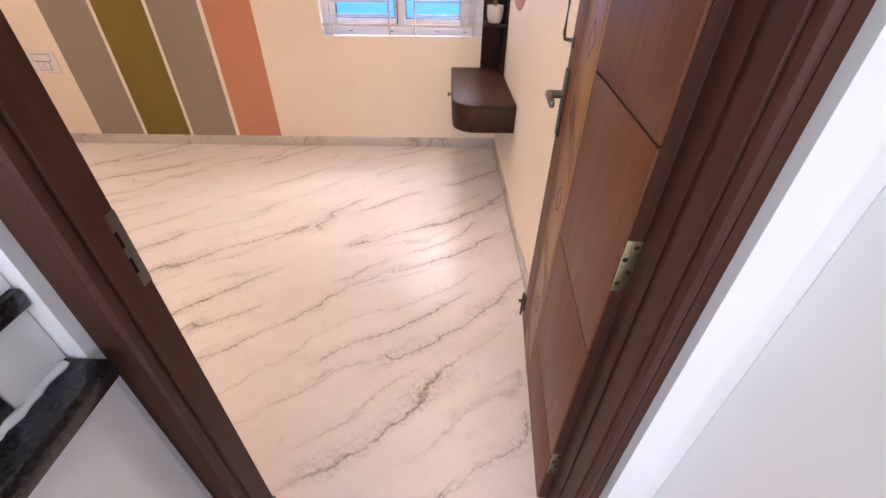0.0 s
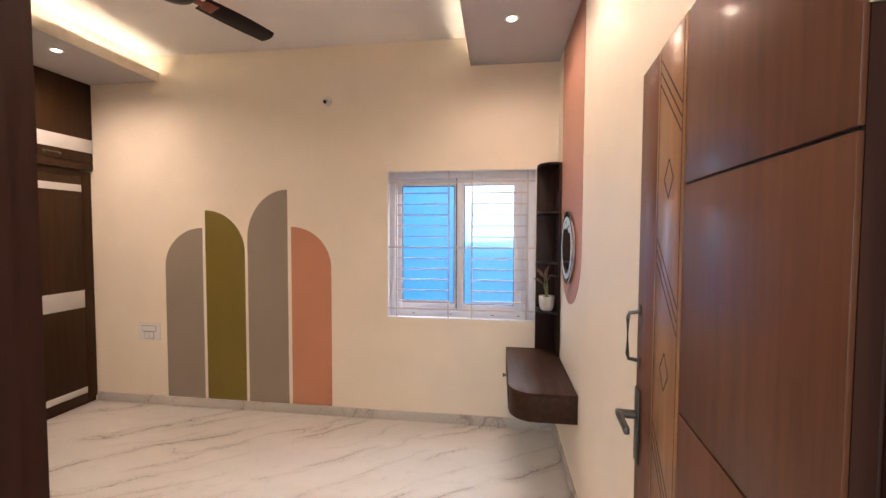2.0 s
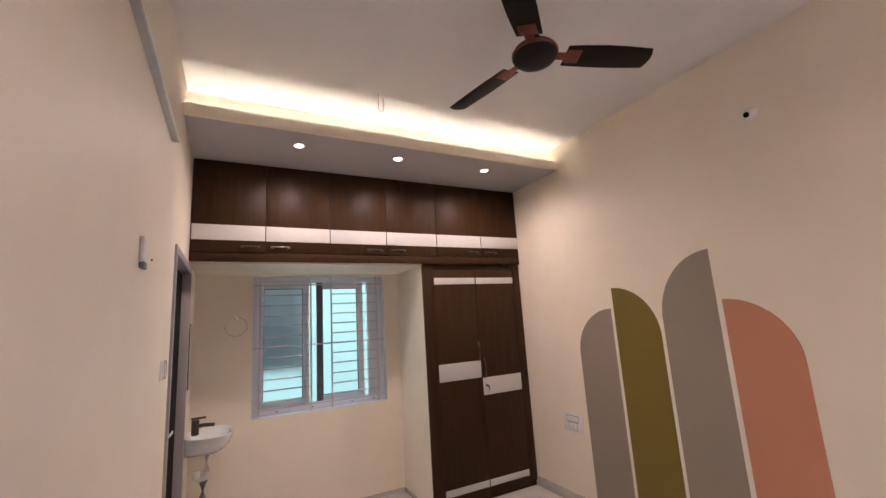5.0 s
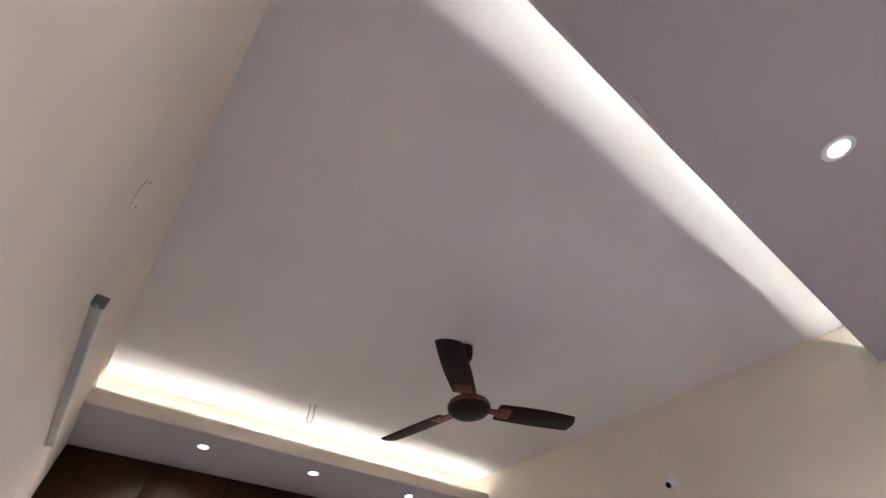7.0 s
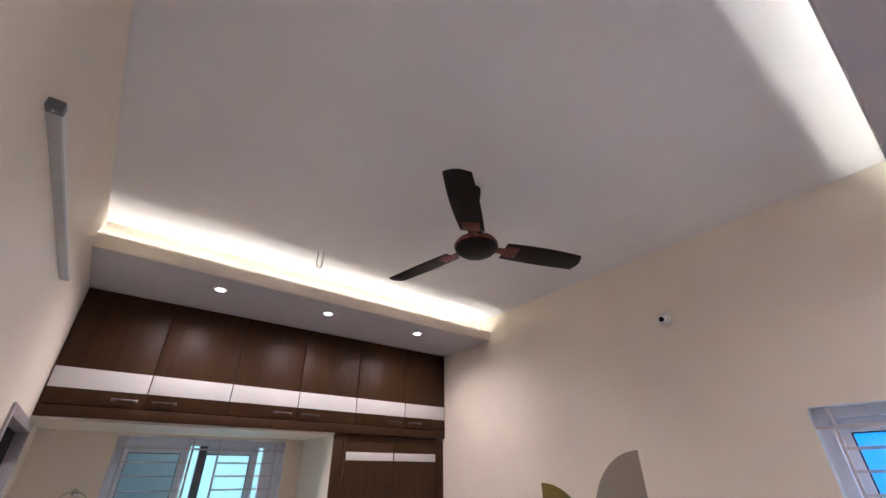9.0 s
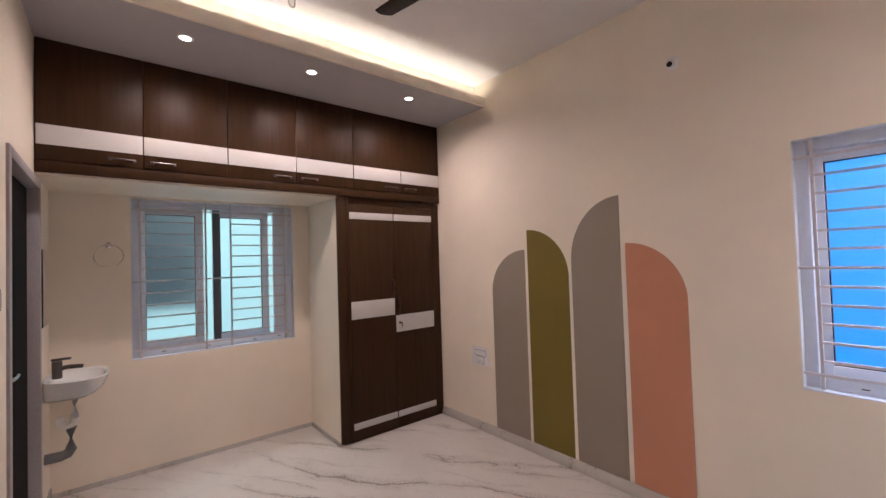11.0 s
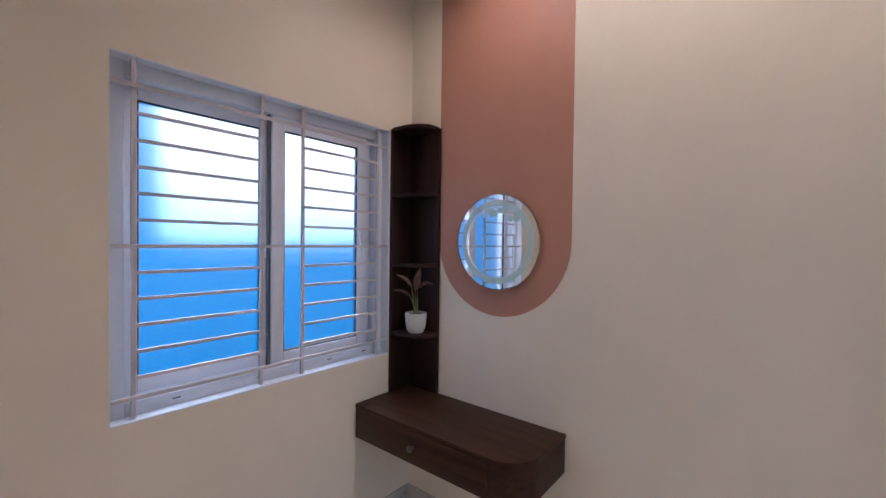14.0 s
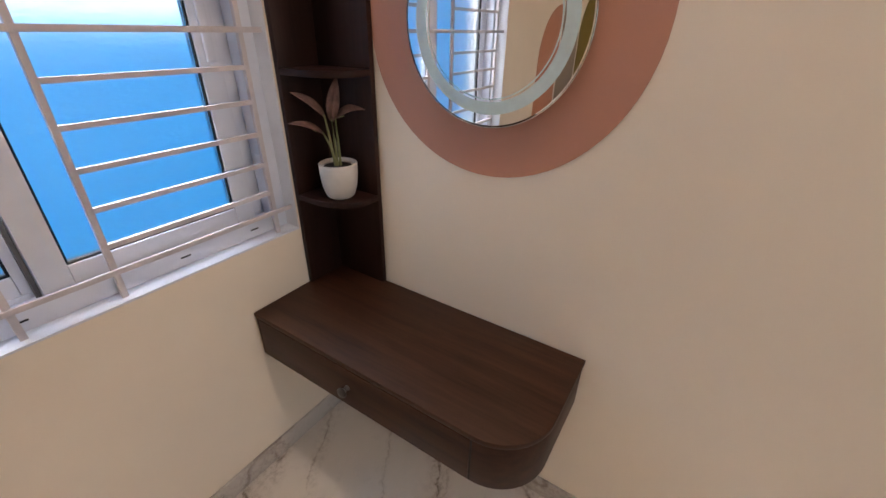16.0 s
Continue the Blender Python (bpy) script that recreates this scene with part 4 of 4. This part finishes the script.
switch_plate("switch_plate", pose(-2.703, N, 0.685), 0.225, 0.165,
             [(-0.07, 0.07, 0.008, 0.055, False), (-0.045, 0.045, -0.06, -0.002, True)], "white socket and switch plate on the wall")
switch_plate("switch_plate", pose(-2.21, S, 1.49, 0, 0, 180), 0.15, 0.09, [(-0.06, -0.005, -0.03, 0.03, False), (0.005, 0.06, -0.03, 0.03, False)], "small white switch plate by the bathroom door")
box_u = thing("junction_box", "white wall-mounted junction box with an open foot", "junction box")
boxes("case", PLASTIC, box_u, [(-1.565, -1.495, S, S + 0.014, 1.905, 1.995)], 0.004)
boxes("cable_stub", PVC, box_u, [(-1.56, -1.50, S, S + 0.016, 1.885, 1.908)], 0.003)
bm = bmesh.new()
lathe(bm, [(0, 0), (0.006, 0), (0.005, 0.004), (0, 0.005)], 10, Matrix.Translation((-1.745, S, 1.95)) @ Matrix.Rotation(-math.pi / 2, 4, "X"))
tagged(part("wall_plug", bm, PVC), "tiny grey wall plug", "plug")

# lamp holder on the north wall
holder = thing("lamp_holder", "white wall lamp holder with a black empty socket", "lamp holder", at=(-0.938, N, 2.745))
face = Matrix.Rotation(math.pi / 2, 4, "X")
bm = bmesh.new()
lathe(bm, [(0, 0), (0.040, 0), (0.040, 0.010), (0.030, 0.016), (0, 0.017)], 28, face)
part("rose", bm, PLASTIC, holder)
bm = bmesh.new()
tilt = face @ Matrix.Rotation(radians(18), 4, "X")
lathe(bm, [(0, 0.012), (0.021, 0.012), (0.021, 0.050), (0.019, 0.055), (0.0165, 0.055), (0.0165, 0.030), (0, 0.030)], 24, tilt)
part("socket", bm, PLASTIC, holder)
bm = bmesh.new()
lathe(bm, [(0, 0.0305), (0.0162, 0.0305), (0.0162, 0.056), (0.012, 0.056), (0, 0.050)], 20, tilt)
part("socket_mouth", bm, BLACK, holder, "black socket mouth")

# ---- wash basin alcove ----
basin = thing("wash_basin", "white ceramic wall-hung wash basin", "basin", at=(-3.64, S, 0.0))
bm = bmesh.new()
rings = []
for z, k, back in ((0.90, 1.0, 0), (0.905, 0.975, 0), (0.895, 0.86, 0), (0.84, 0.74, 0), (0.80, 0.45, 0), (0.795, 0.08, 0)):
    rings.append((z, k))
outer = ((0.755, 0.30), (0.78, 0.58), (0.82, 0.84), (0.868, 0.965), (0.90, 1.0))


def basin_ring(z, k, inner=False):
    pts = []
    for i in range(40):
        a = 2 * math.pi * i / 40
        cx, cy = math.cos(a), math.sin(a)
        ex, ey = abs(cx) ** 0.7 * math.copysign(1, cx), abs(cy) ** 0.7 * math.copysign(1, cy)
        y = 0.165 + 0.165 * k * ey if inner else 0.165 + 0.165 * (k * ey if ey > 0 else ey)
        if inner:
            y += 0.02 * (1 - k)
        pts.append(bm.verts.new((0.225 * k * ex, max(0.001, y), z)))
    return pts


loops = [basin_ring(z, k) for z, k in outer] + [basin_ring(z, k, True) for z, k in rings[1:]]
for a, b in zip(loops, loops[1:]):
    for i in range(40):
        bm.faces.new((a[i], a[(i + 1) % 40], b[(i + 1) % 40], b[i]))
bm.faces.new(loops[0][::-1])
bm.faces.new(loops[-1])
bmesh.ops.recalc_face_normals(bm, faces=bm.faces[:])
part("bowl", bm, CERAMIC, basin)
bm = bmesh.new()
lathe(bm, [(0, 0.0), (0.026, 0.0), (0.027, 0.105), (0.023, 0.112), (0, 0.112)], 20, Matrix.Translation((0, 0.065, 0.895)))
tube(bm, [(0, 0.065, 0.955), (0, 0.12, 0.962), (0, 0.195, 0.955)], [0.016, 0.014, 0.013])
box(bm, -0.015, 0.015, 0.035, 0.135, 1.010, 1.024, 0.004)
# dark metal colour stands for the dark surroundings mirrored in the chrome
part("tap", bm, DARK_STEEL, basin, "chrome pillar tap, dark reflections put into its colour")
bm = bmesh.new()
tube(bm, [(0, 0.15, 0.76), (0, 0.15, 0.62), (0, 0.145, 0.585), (0, 0.115, 0.565), (0, 0.085, 0.585), (0, 0.08, 0.63)], 0.026, 14)
part("bottle_trap", bm, PLASTIC, basin, "white plastic trap")
bm = bmesh.new()
tube(bm, [(0, 0.13, 0.56), (0, 0.13, 0.42), (0, 0.115, 0.395), (0, 0.08, 0.385), (0, 0.002, 0.385)], 0.032, 14)
part("waste_pipe", bm, PVC, basin, "grey PVC waste elbow")
wm = thing("alcove_mirror", "rectangular frameless mirror above the wash basin", "mirror")
boxes("backing", BLACK, wm, [(-3.87, -3.47, S, S + 0.016, 1.25, 1.735)])
boxes("glass", MIRROR, wm, [(-3.87, -3.47, S + 0.0162, S + 0.020, 1.25, 1.735)], 0.001)
ring = thing("towel_ring", "chrome towel ring on a small round base", "towel ring", at=(W, 0.915, 1.785))
bm = bmesh.new()
lathe(bm, [(0, 0), (0.022, 0), (0.022, 0.006), (0.009, 0.012), (0.009, 0.040), (0, 0.042)], 20, Matrix.Rotation(math.pi / 2, 4, "Y"))
part("base", bm, CHROME, ring)
bm = bmesh.new()
tube(bm, [(0.034, 0.088 * math.sin(a), -0.082 + 0.085 * math.cos(a)) for a in [i * 2 * math.pi / 40 for i in range(41)]], 0.004, 8)
part("hoop", bm, CHROME, ring)
